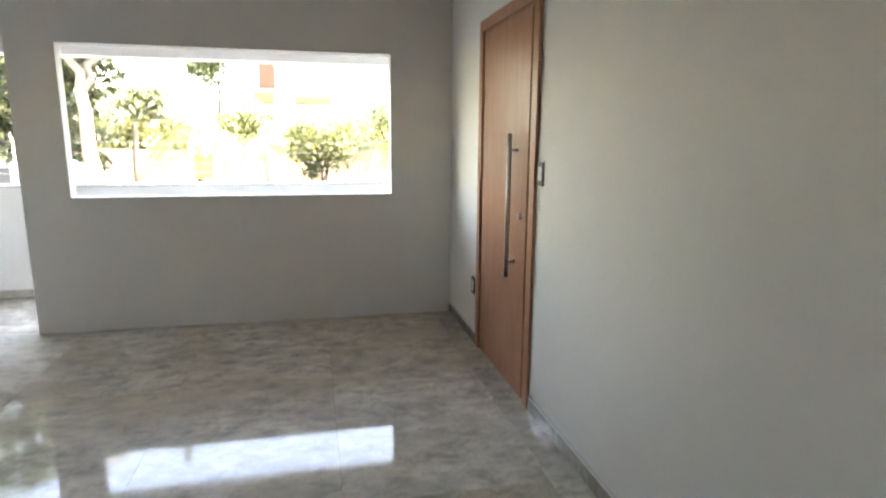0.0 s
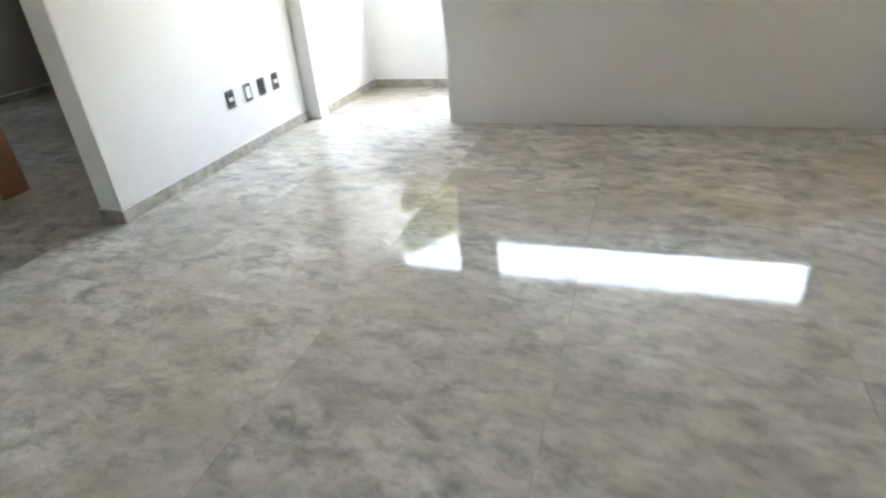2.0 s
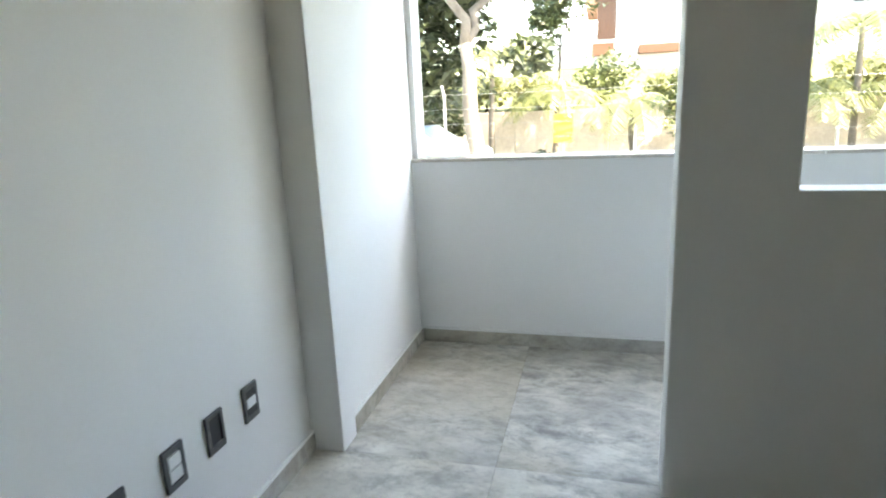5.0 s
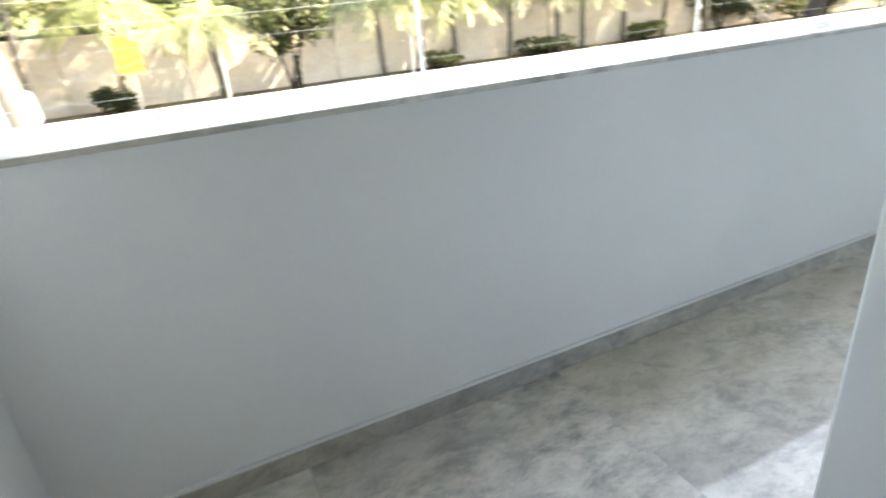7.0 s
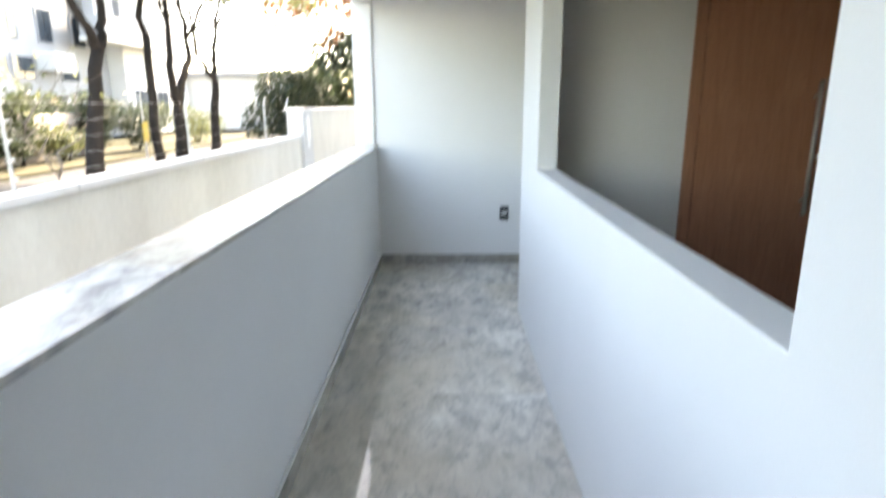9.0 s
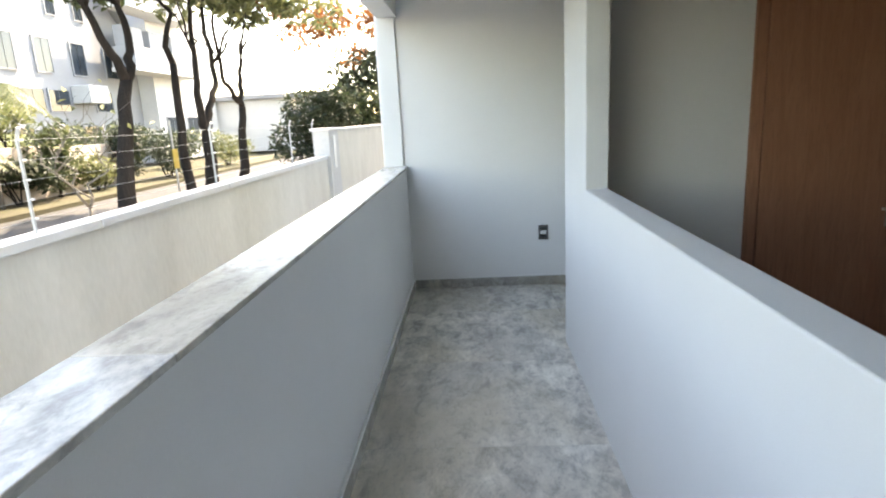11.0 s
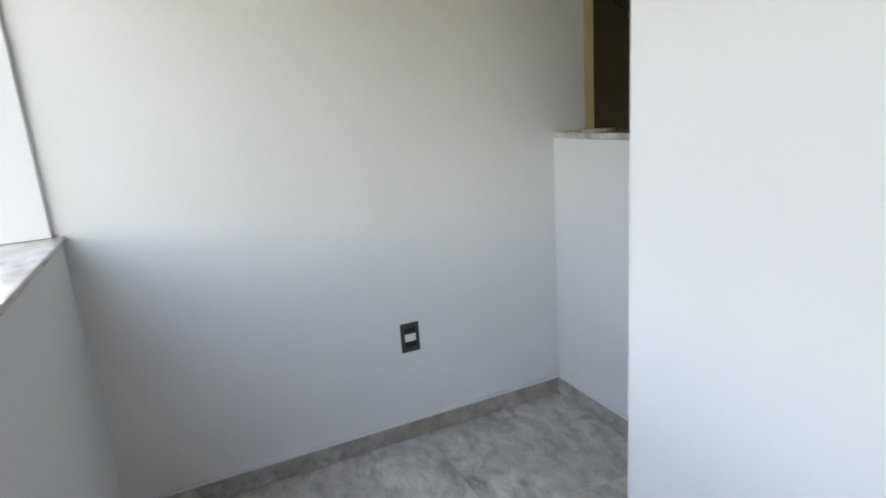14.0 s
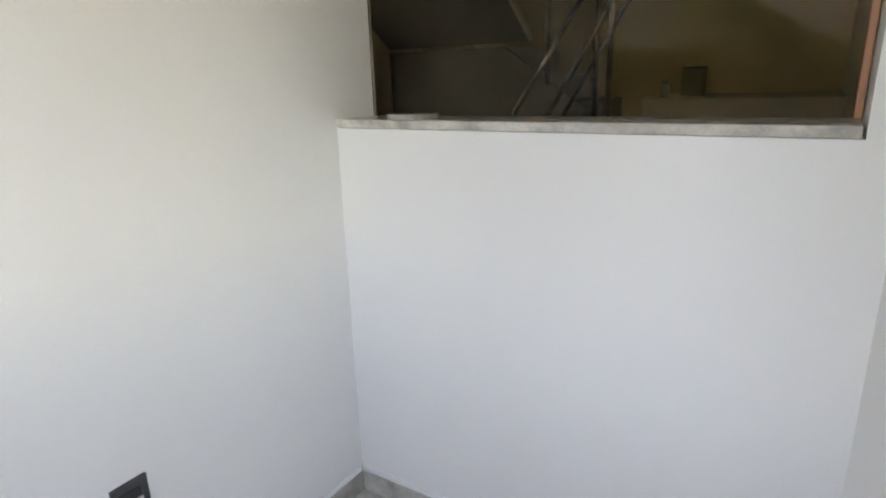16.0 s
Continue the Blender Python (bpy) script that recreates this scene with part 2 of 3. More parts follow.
def frame_bm(axis, lo, hi, outer, inner, bevel=0.004):
    """A wall with one opening: axis is its thin direction ('x' or 'y'), outer and inner are (u0, u1, z0, z1)."""
    bm = bmesh.new()
    put = (lambda d, u, z: (d, u, z)) if axis == "x" else (lambda d, u, z: (u, d, z))
    ring = lambda d, r: [bm.verts.new(put(d, u, z)) for u, z in ((r[0], r[2]), (r[1], r[2]), (r[1], r[3]), (r[0], r[3]))]
    a, b, c, d = ring(lo, outer), ring(lo, inner), ring(hi, outer), ring(hi, inner)
    for i in range(4):
        j = (i + 1) % 4
        for q in ((a[i], a[j], b[j], b[i]), (c[i], c[j], d[j], d[i]), (a[i], a[j], c[j], c[i]), (b[i], b[j], d[j], d[i])):
            bm.faces.new(q)
    bmesh.ops.recalc_face_normals(bm, faces=bm.faces)
    if bevel:
        edge = [e for e in bm.edges if e.calc_face_angle(0) > 0.5]
        bmesh.ops.bevel(bm, geom=edge, offset=bevel, segments=2, profile=0.5, affect="EDGES")
    return bm


def structure(name, bm, material, label=""):
    return tagged(mesh_ob(name, bm, material), label=label, kind="structure")


def tube_bm(points, radii, seg=10, bm=None):
    """A tapered tube along points."""
    bm = bm or bmesh.new()
    pts = [Vector(p) for p in points]
    rings = []
    side = None
    for i, p in enumerate(pts):
        d = (pts[min(i + 1, len(pts) - 1)] - pts[max(i - 1, 0)]).normalized()
        if side is None:
            side = d.orthogonal().normalized()
        side = (side - d * side.dot(d)).normalized()
        up = d.cross(side)
        r = radii[i] if isinstance(radii, (list, tuple)) else radii
        rings.append([bm.verts.new(p + (side * math.cos(k * math.tau / seg) + up * math.sin(k * math.tau / seg)) * r) for k in range(seg)])
    for a, b in zip(rings, rings[1:]):
        for k in range(seg):
            bm.faces.new((a[k], a[(k + 1) % seg], b[(k + 1) % seg], b[k]))
    bm.faces.new(rings[0][::-1])
    bm.faces.new(rings[-1])
    return bm


def leaves_mesh(blobs, size, rng):
    """Folded leaves scattered through ellipsoids: blobs of (centre, radii, count)."""
    vs, fs = [], []
    for c, rad, n in blobs:
        for _ in range(n):
            d = Vector((rng.gauss(0, 1), rng.gauss(0, 1), rng.gauss(0, 1))).normalized()
            r = rng.uniform(0.35, 1.0) ** 0.6 * rng.uniform(0.85, 1.12)
            p = Vector(c) + Vector((d.x * rad[0], d.y * rad[1], d.z * rad[2])) * r
            q = Euler((rng.uniform(-0.9, 0.9), rng.uniform(-0.9, 0.9), rng.uniform(0, math.tau))).to_matrix()
            s = size * rng.uniform(0.6, 1.35)
            k = len(vs)
            for u in ((-s, 0, 0), (0, -0.42 * s, 0.16 * s), (s, 0, -0.1 * s), (0, 0.42 * s, 0.16 * s)):
                vs.append(p + q @ Vector(u))
            fs += [(k, k + 1, k + 2), (k, k + 2, k + 3)]
    return vs, fs


def crown(name, blobs, size, material, parent, seed, label=""):
    vs, fs = leaves_mesh(blobs, size, random.Random(seed))
    me = bpy.data.meshes.new(name)
    me.from_pydata([tuple(v) for v in vs], [], fs)
    me.materials.append(material)
    ob = new(name, me)
    ob.parent = parent
    if label:
        ob["label"] = label
    return ob

# ---- setting: room, balcony, recess ----
X_PIL, X_W, X_PW, X_BW, X_E, Y_P = -3.028, -4.266, -4.138, -4.158, 1.325, 1.13
H = 2.59
structure("wall_north", frame_bm("y", 0.0, 0.105, (X_PIL, 0.12, 0.0, H), (-2.724, -0.479, 0.981, 2.013), 0.005), WALL, "white painted wall with a wide unglazed window opening")
structure("wall_east", frame_bm("x", 0.0, 0.12, (-8.0, -0.001, 0.0, H), (-1.76, -0.866, 0.0, 2.075), 0.0), WALL, "white painted wall beside the wooden entrance door")
structure("wall_west", box_bm(X_W - 0.15, X_W, -1.907, 0.045, 0, H, 0.005), WALL, "white painted wall with a row of sockets")
structure("wall_pilaster", box_bm(-4.50, X_PW, 0.045, 0.165, 0, H, 0.005), WALL, "white painted wall end beside the balcony opening")
structure("wall_balcony_west", box_bm(-4.50, X_BW, 0.165, 1.30, 0, H), WALL, "white painted end wall of the balcony")
structure("wall_balcony_east", box_bm(X_E, X_E + 0.16, -0.775, 1.30, 0, H), WALL, "white painted end wall of the balcony")
structure("wall_parapet", box_bm(X_BW, X_E, Y_P, Y_P + 0.15, 0, 0.969), WALL, "white painted balcony parapet under a granite coping")
structure("beam", box_bm(X_BW, X_E, Y_P, Y_P + 0.15, 2.07, H, 0.004), WALL, "white painted beam over the balcony opening")
structure("wall_low", box_bm(0.12, X_E, -0.77, -0.604, 0, 1.119), WALL, "white low wall under the stone sill")
structure("wall_pier", box_bm(0.12, 0.178, -0.90, -0.604, 1.119, H), WALL, "white painted pier beside the stair window")
# unseen opening added behind the camera to brighten the north wall
structure("wall_south", frame_bm("y", -8.15, -8.0, (-8.4, 0.12, 0.0, H), (-3.6, -2.7, 1.6, 2.08), 0.0), CLOSING, "unseen wall in dimming beige with an opening added for light")
structure("wall_hall_west", box_bm(-8.45, -8.3, -8.0, 1.28, 0, H), CLOSING, "plain hall wall coloured dark beige to dim the room")
# unseen opening added here to bring light into the hall
structure("wall_hall_north", frame_bm("y", 1.13, 1.28, (-8.3, -4.5, 0.0, H), (-7.6, -7.0, 1.3, 1.9), 0.0), CLOSING, "hall wall in dimming beige with an unseen opening added for light")
cb = box_bm(-8.5, 0.12, -8.2, -0.9, H, H + 0.32)
box_bm(-8.5, 1.6, -0.9, 1.45, H, H + 0.32, bm=cb)
structure("ceiling", cb, CEIL, "plain white painted ceiling")
# unseen mass, height and length set by where its shadow should fall
structure("wall_upper_shade", box_bm(-14.0, 24.0, -8.2, 1.44, H + 0.33, 9.6), WALL, "unseen white mass added above to shade coping and yard")
# unseen block added to carry the shading mass
structure("wall_shade_base", box_bm(5.0, 24.0, -8.2, 1.2, -0.6, H + 0.329), WALL, "unseen white block added below the shading mass")
structure("ceiling_stairwell", box_bm(0.121, 3.05, -4.3, -0.901, H, H + 0.32), CEIL, "plain white stairwell ceiling")
structure("wall_stair_back", box_bm(0.12, 3.0, -4.3, -4.2, -1.5, H), HALL_PAINT, "yellowish painted stairwell wall")
# opening added in this wall only so daylight reaches the stairwell
structure("wall_stair_east", frame_bm("x", 2.9, 3.05, (-4.2, -0.9, -1.5, H), (-2.1, -1.0, 0.9, 2.45), 0.0), HALL_PAINT, "yellowish painted stairwell wall")
structure("wall_stair_return", box_bm(X_E + 0.16, 3.05, -0.88, -0.72, 0, H), HALL_PAINT, "yellowish painted stairwell wall")

# window jambs set proud at both ends of the balcony opening
for k, (a, b) in enumerate(((X_BW, X_BW + 0.03), (X_E - 0.03, X_E)), 1):
    structure("trim_jamb_%d" % k, box_bm(a, b, 1.148, 1.285, 0.988, 2.068, 0.003), WALL, "white painted jamb strip of the balcony opening")

# skirting
SK = 0.072
for k, (x0, x1, y0, y1) in enumerate((
        (X_W, X_W + 0.014, -1.907, 0.043), (X_W - 0.15, X_W + 0.014, -1.921, -1.908), (X_BW, X_BW + 0.014, 0.167, Y_P - 0.016),
        (X_BW + 0.016, X_E - 0.016, Y_P - 0.014, Y_P), (X_E - 0.014, X_E, -0.588, Y_P - 0.016), (0.122, X_E - 0.016, -0.604, -0.590),
        (-0.014, 0.0, -8.0, -1.828), (-8.3, -8.286, -8.0, 1.12), (-0.014, 0.0, -0.826, -0.004)), 1):
    structure("baseboard_%d" % k, box_bm(x0, x1, y0, y1, 0.002, SK, 0.002), SKIRT, "grey granite skirting along the wall")
    structure("trim_bead_%d" % k, box_bm(x0 + 0.001, x1 - 0.001, y0 + 0.001, y1 - 0.001, SK, SK + 0.012, 0.002), MODULE, "white paint line above the skirting")

# parapet coping, three granite lengths
coping = thing("coping", (0, 0, 0), "pale grey granite coping along the balcony parapet", "coping", kind="structure")
for a, b in ((X_BW + 0.001, -2.30), (-2.298, -0.50), (-0.498, X_E - 0.001)):
    part("coping_slab", box_bm(a, b, Y_P - 0.012, Y_P + 0.172, 0.970, 0.987, 0.003), GRANITE_EDGE, coping)
sill = structure("window_sill", box_bm(0.184, X_E - 0.002, -0.80, -0.600, 1.120, 1.142, 0.003), GRANITE_EDGE, "pale granite sill on the low wall")

# stair window: bronze glass in a wooden frame
win = thing("window_1", (0, 0, 0), "bronze-tinted stair window in a varnished wooden frame", "window", kind="structure")
pane = part("pane", box_bm(0.195, X_E - 0.002, -0.766, -0.760, 1.144, H - 0.002), TINTED, win, "bronze tinted pane")
pane.visible_shadow = False
part("jamb", box_bm(0.180, 0.194, -0.788, -0.738, 1.144, H - 0.002, 0.003), DOOR_WOOD, win, "varnished wooden jamb")


# ---- entrance door ----
door = thing("door_1", (0, 0, 0), "closed varnished brown wooden entrance door with a long steel pull", "door", kind="structure")
leaf = part("leaf", box_bm(-0.008, 0.032, -1.704, -0.902, 0.006, 2.036, 0.003), DOOR_WOOD, door, "brown veneered door leaf")
for nm, b in (("jamb", (-0.002, 0.122, -0.900, -0.865, 0, 2.075)), ("jamb", (-0.002, 0.122, -1.761, -1.708, 0, 2.075)), ("head", (-0.002, 0.122, -1.707, -0.901, 2.040, 2.075))):
    part(nm, box_bm(*b, 0.002), FRAME_WOOD, door)
for nm, b in (("casing", (-0.020, -0.003, -0.890, -0.828, 0, 2.118)), ("casing", (-0.020, -0.003, -1.826, -1.756, 0.0, 2.118)), ("casing", (-0.020, -0.003, -1.755, -0.891, 2.050, 2.118))):
    part(nm, box_bm(*b, 0.003), DOOR_WOOD, door)
pull = part("pull_handle", tube_bm([(-0.055, -1.55, 0.66), (-0.055, -1.55, 1.43)], 0.0125, 16), STEEL, door, "long brushed steel pull handle", True)
for z in (0.745, 1.345):
    part("standoff", tube_bm([(-0.055, -1.55, z), (-0.008, -1.55, z)], 0.008, 12), STEEL, pull, "", True)
part("lock", tube_bm([(-0.016, -1.62, 1.0), (-0.007, -1.62, 1.0)], 0.016, 20), STEEL, door, "round steel lock rose", True)

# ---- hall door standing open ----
# the dimness of the hall is put into this wall's colour
structure("wall_hall_south", box_bm(-5.50, -5.40, -6.0, -1.775, 0, H), CLOSING, "hall wall coloured dark beige for dimness beside a wooden jamb")
hd = thing("door_jamb", (-5.42, -1.682, 0.002), "brown varnished wooden door jamb in the hall", "jamb")
part("post", box_bm(-0.09, 0.045, -0.092, 0.092, 0.0, 2.12, 0.003), DOOR_WOOD, hd)
part("stop", box_bm(-0.05, -0.01, 0.093, 0.106, 0.0, 2.12, 0.002), FRAME_WOOD, hd)


# ---- sockets and switches ----
def socket(at, turn, label, kind_of, group="wall sockets"):
    """A 4x2 plate on a wall: local y points out of the wall."""
    th = thing("wall_socket" if kind_of != "switch" else "light_switch", at, label, "socket" if kind_of != "switch" else "switch", group if kind_of != "switch" else "", turn=turn)
    if kind_of == "switch":
        part("plate", frame_bm("y", 0.0, 0.009, (-0.037, 0.037, -0.058, 0.058), (-0.022, 0.022, -0.034, 0.034), 0.002), PLATE, th, "grey metallic plate")
        part("rocker", box_bm(-0.0215, 0.0215, 0.001, 0.011, -0.0335, 0.0335, 0.002), MODULE, th, "white rocker")
        return th
    if kind_of == "open":
        part("plate", frame_bm("y", 0.0, 0.009, (-0.037, 0.037, -0.058, 0.058), (-0.024, 0.024, -0.036, 0.046), 0.002), PLATE, th, "grey metallic plate")
        part("cavity", box_bm(-0.0235, 0.0235, 0.001, 0.004, -0.0355, 0.0455), BLACK, th, "dark open box")
        return th
    part("plate", frame_bm("y", 0.0, 0.009, (-0.037, 0.037, -0.058, 0.058), (-0.023, 0.023, -0.040, 0.040), 0.002), PLATE, th, "grey metallic plate")
    if kind_of == "double":
        for z in (-0.019, 0.019):
            part("module", box_bm(-0.0225, 0.0225, 0.001, 0.010, z - 0.017, z + 0.017, 0.002), MODULE, th, "white socket module")
    else:
        part("blank", box_bm(-0.0225, 0.0225, 0.001, 0.008, 0.015, 0.0395, 0.001), BLACK, th)
        part("blank", box_bm(-0.0225, 0.0225, 0.001, 0.008, -0.0395, -0.015, 0.001), BLACK, th)
        part("module", box_bm(-0.0225, 0.0225, 0.001, 0.011, -0.0145, 0.0145, 0.002), MODULE, th, "white socket module")
    return th


socket((X_W, -0.837, 0.388), -90, "grey plate socket with a white module on the white wall", "single")
socket((X_W, -0.644, 0.388), -90, "grey plate double socket on the white wall", "double")
socket((X_W, -0.478, 0.388), -90, "grey plate with an empty dark box on the white wall", "open")
socket((X_W, -0.304, 0.387), -90, "grey plate socket with a white module on the white wall", "single")
socket((0.0, -3.422, 0.442), 90, "grey plate socket low on the white wall", "single")
socket((0.0, -0.712, 0.397), 90, "grey plate socket beside the wooden door", "double")
socket((0.0, -1.869, 1.239), 90, "grey plate light switch beside the wooden door", "switch")
socket((X_E, 0.087, 0.423), 90, "grey plate socket on the balcony end wall", "single")

# small things
bm = tube_bm([(1.12, -0.665, 1.1425), (1.12, -0.665, 1.155)], 0.066, 18)
bmesh.ops.bevel(bm, geom=[e for e in bm.edges if e.calc_face_angle(0) > 0.9], offset=0.003, segments=2, profile=0.5, affect="EDGES")
offcut = tagged(mesh_ob("stone_offcut", bm, SKIRT), "flat round grey stone offcut lying on the granite sill", "stone")
stub = tagged(mesh_ob("cable_stub", tube_bm([(0.75, 0.32, H + 0.002), (0.75, 0.32, H - 0.05), (0.756, 0.325, H - 0.10)], 0.004, 8), BLACK), "short dark cable hanging from the balcony ceiling", "cable")

# ---- stairwell behind the tinted glass ----
structure("floor_stairwell", box_bm(0.12, 3.0, -4.2, -0.721, -0.2, 0.0), STAIR_PAINT, "pale stairwell floor")
stair = thing("staircase", (0, 0, 0), "pale painted turning staircase with soffits coloured dark for shade", "stairs")
part("landing", box_bm(2.0, 2.899, -3.95, -3.0, 1.27, 1.44, 0.006), STAIR_PAINT, stair, "pale landing slab")
for i in range(3):
    part("step", box_bm(1.75 - 0.25 * i, 1.999 - 0.25 * i, -3.95, -3.0, 1.02 - 0.175 * i, 1.265 - 0.175 * i, 0.004), STAIR_PAINT, stair)


def slope_bm(axis, lo, hi, a, b, thick):
    """A slab that climbs from a to b, each (along, height), as deep as lo to hi across."""
    bm = bmesh.new()
    put = (lambda d, u, z: (d, u, z)) if axis == "x" else (lambda d, u, z: (u, d, z))
    prof = [a, b, (b[0], b[1] + thick), (a[0], a[1] + thick)]
    p0, p1 = [[bm.verts.new(put(d, u, z)) for u, z in prof] for d in (lo, hi)]
    bm.faces.new(p0)
    bm.faces.new(p1[::-1])
    for i in range(4):
        j = (i + 1) % 4
        bm.faces.new((p0[i], p1[i], p1[j], p0[j]))
    bmesh.ops.recalc_face_normals(bm, faces=bm.faces)
    return bm


# string, panel and soffit carry the shade under the flights as dark colour
part("string", slope_bm("y", -2.998, -2.95, (0.55, 0.0), (2.0, 1.0), 0.44), STAIR_SHADE_DARK, stair, "string coloured dark for shade")
part("under_shade", box_bm(2.001, 2.899, -2.998, -2.95, 0.0, 1.438), STAIR_SHADE_DARK, stair, "dark panel standing for shade below the landing")
part("soffit", slope_bm("x", 1.82, 2.899, (-2.949, 1.46), (-1.42, 2.53), 0.05), STAIR_SHADE_DARK, stair, "sloping soffit of the upper flight, coloured dark for shade")
part("string", slope_bm("x", 1.80, 1.819, (-2.949, 1.46), (-1.42, 2.53), 0.05), STAIR_PAINT, stair, "pale edge of the upper flight")
rail = thing("stair_railing", (0, 0, 0), "chrome stair railing with round posts", "railing")
for x, z in ((1.52, 1.22), (1.25, 1.05), (1.18, 1.05)):
    part("post", tube_bm([(x, -2.52, z - 0.02), (x, -2.52, z + 0.78)], 0.014, 12), CHROME, rail, "", True)
part("rail", tube_bm([(1.72, -2.50, 0.96), (1.70, -2.50, 1.06), (1.12, -2.50, 1.95)], 0.015, 12), CHROME, rail, "", True)
part("rail", tube_bm([(1.56, -2.44, 0.90), (1.0, -2.44, 1.86)], 0.015, 12), CHROME, rail, "", True)
part("rail", tube_bm([(1.48, -2.46, 0.90), (0.92, -2.46, 1.86)], 0.010, 12), CHROME, rail, "", True)
ledge = structure("wall_stair_ledge", box_bm(0.121, 1.2, -4.19, -3.3, 0.0, 1.10, 0.01), STAIR_PAINT, "low pale ledge in the stairwell")

can = thing("paint_can", (0.95, -3.6, 1.101), "dark round paint can standing on the pale ledge", "can")
part("body", tube_bm([(0, 0, 0), (0, 0, 0.17)], 0.075, 18), STAIR_SHADE_DARK, can, smooth=True)
part("rim", tube_bm([(0, 0, 0.171), (0, 0, 0.182)], [0.078, 0.074], 18), CHROME, can)
crate = thing("tool_box", (1.10, -3.5, 1.101), "low dark box standing on the pale ledge", "box", turn=12)
part("body", box_bm(-0.02, 0.03, -0.10, 0.10, 0, 0.08, 0.006), BLACK, crate)
part("lid", box_bm(-0.024, 0.034, -0.104, 0.104, 0.081, 0.10, 0.005), STAIR_SHADE_DARK, crate)

# ---- outside: ground, road, walls ----
G = -0.5
structure("ground", box_bm(-400, 400, -400, 600, G - 0.6, G - 0.16), SOIL, "dry soil and grass ground")
structure("pavement_near", box_bm(-60, 80, 3.66, 8.2, G - 0.15, G, 0.01), PAVING, "concrete pavement with trees")
structure("road", box_bm(-60, 80, 8.2, 12.0, G - 0.14, G - 0.11), ASPHALT, "grey asphalt street")
structure("verge_far", box_bm(-60, 80, 12.0, 14.0, G - 0.15, G + 0.02, 0.01), SOIL, "dry earth verge beyond the street")
structure("yard", box_bm(-60, 40, 1.29, 3.50, G - 0.15, G - 0.05), PAVING, "concrete strip below the balcony")

pw = thing("perimeter_wall", (0, 0, 0), "cream rendered perimeter wall with a white coping", "wall", kind="structure")
part("wall", box_bm(-40, 8.35, 3.50, 3.65, G - 0.1, 0.651), RENDER_WALL, pw)
for k in range(20):
    a = -40 + 2.4175 * k
    part("coping_stone", box_bm(a, a + 2.4075, 3.47, 3.67, 0.652, 0.720, 0.008), COPING_WHITE, pw, "white painted coping stone")
part("pier", box_bm(8.351, 9.15, 3.42, 3.75, G - 0.1, 1.20, 0.01), FACADE, pw, "white pier")
part("pier_cap", box_bm(8.31, 9.2, 3.38, 3.79, 1.201, 1.25, 0.006), COPING_WHITE, pw)
part("panel", box_bm(8.6, 8.78, 3.395, 3.419, 0.45, 1.1, 0.004), MODULE, pw, "white meter panel")
part("high_wall", box_bm(9.151, 34, 3.55, 3.70, G - 0.1, 1.18), RENDER_WALL, pw)
part("high_coping", box_bm(9.201, 34, 3.50, 3.75, 1.181, 1.23, 0.006), COPING_WHITE, pw)

ef = thing("electric_fence", (0, 0, 0.720), "electric fence of galvanised posts and wires on the wall", "fence")
posts = [-12.3, -9.7, -7.15, -4.6, -2.03, 0.54, 3.4, 6.35, 7.75]
for x in posts:
    p = part("post", tube_bm([(x, 3.575, 0), (x, 3.575, 0.62), (x - 0.01, 3.54, 0.70)], 0.012, 8), POST, ef)
    for i in range(5):
        part("insulator", tube_bm([(x, 3.565, 0.10 + 0.13 * i), (x, 3.535, 0.10 + 0.13 * i)], 0.007, 8), MODULE, p)
for i in range(5):
    z = 0.10 + 0.13 * i
    pts = []
    for a, b in zip(posts, posts[1:]):
        pts += [(a, 3.538, z), ((a + b) / 2, 3.538, z - 0.012)]
    pts.append((posts[-1], 3.538, z))
    part("wire", tube_bm(pts, 0.0011, 5), POST, ef, "thin steel wire")

far = thing("garden_wall", (0, 0, 0), "weathered cream garden wall across the street", "wall", kind="structure")
rng = random.Random(4)
x = -16.0
while x < 17:
    w = rng.uniform(2.2, 3.4)
    part("wall_panel", box_bm(x, x + w - 0.01, 14.0 + rng.uniform(0, 0.06), 14.3, G - 0.1, 1.05 + rng.uniform(-0.06, 0.08), 0.015), STONE_WALL, far)
    x += w

# the slope above the garden wall
bm = bmesh.new()
cols, rows_ = 40, 8
grid = [[bm.verts.new((-40 + 59 * i / cols, 14.25 + 9.5 * j / rows_, 0.85 + 1.6 * j / rows_ + 0.25 * noise.noise((i * 0.6, j * 0.8, 3)))) for i in range(cols + 1)] for j in range(rows_ + 1)]
for j in range(rows_):
    for i in range(cols):
        bm.faces.new((grid[j][i], grid[j][i + 1], grid[j + 1][i + 1], grid[j + 1][i]))
tagged(mesh_ob("garden_slope", bm, GRASS, True), "sunlit grass slope above the garden wall", "ground", kind="structure")


# ---- buildings ----
def window_unit(parent, x, y, z, w, h, material=None):
    wn = part("window", frame_bm("y", y - 0.05, y + 0.02, (x, x + w, z, z + h), (x + 0.07, x + w - 0.07, z + 0.07, z + h - 0.07), 0.0), material or FACADE_GREY, parent)
    part("window_pane", box_bm(x + 0.071, x + w / 2 - 0.02, y - 0.025, y - 0.012, z + 0.071, z + h - 0.071), PANE, wn)
    part("window_pane", box_bm(x + w / 2 + 0.02, x + w - 0.071, y - 0.025, y - 0.012, z + 0.071, z + h - 0.071), PANE, wn)
    return wn


villa = thing("white_villa", (0, 0, 0), "large white villa with wooden balcony and tiled eaves", "house")
part("wall", box_bm(-2.75, 12, 24.0, 33, 0.8, 5.5), FACADE, villa)
part("wall", box_bm(-8.2, -3.301, 24.6, 31, 0.8, 3.9), FACADE, villa)
part("wall", box_bm(-3.9, 12.5, 23.2, 24.0, 0.8, 2.4), FACADE, villa)
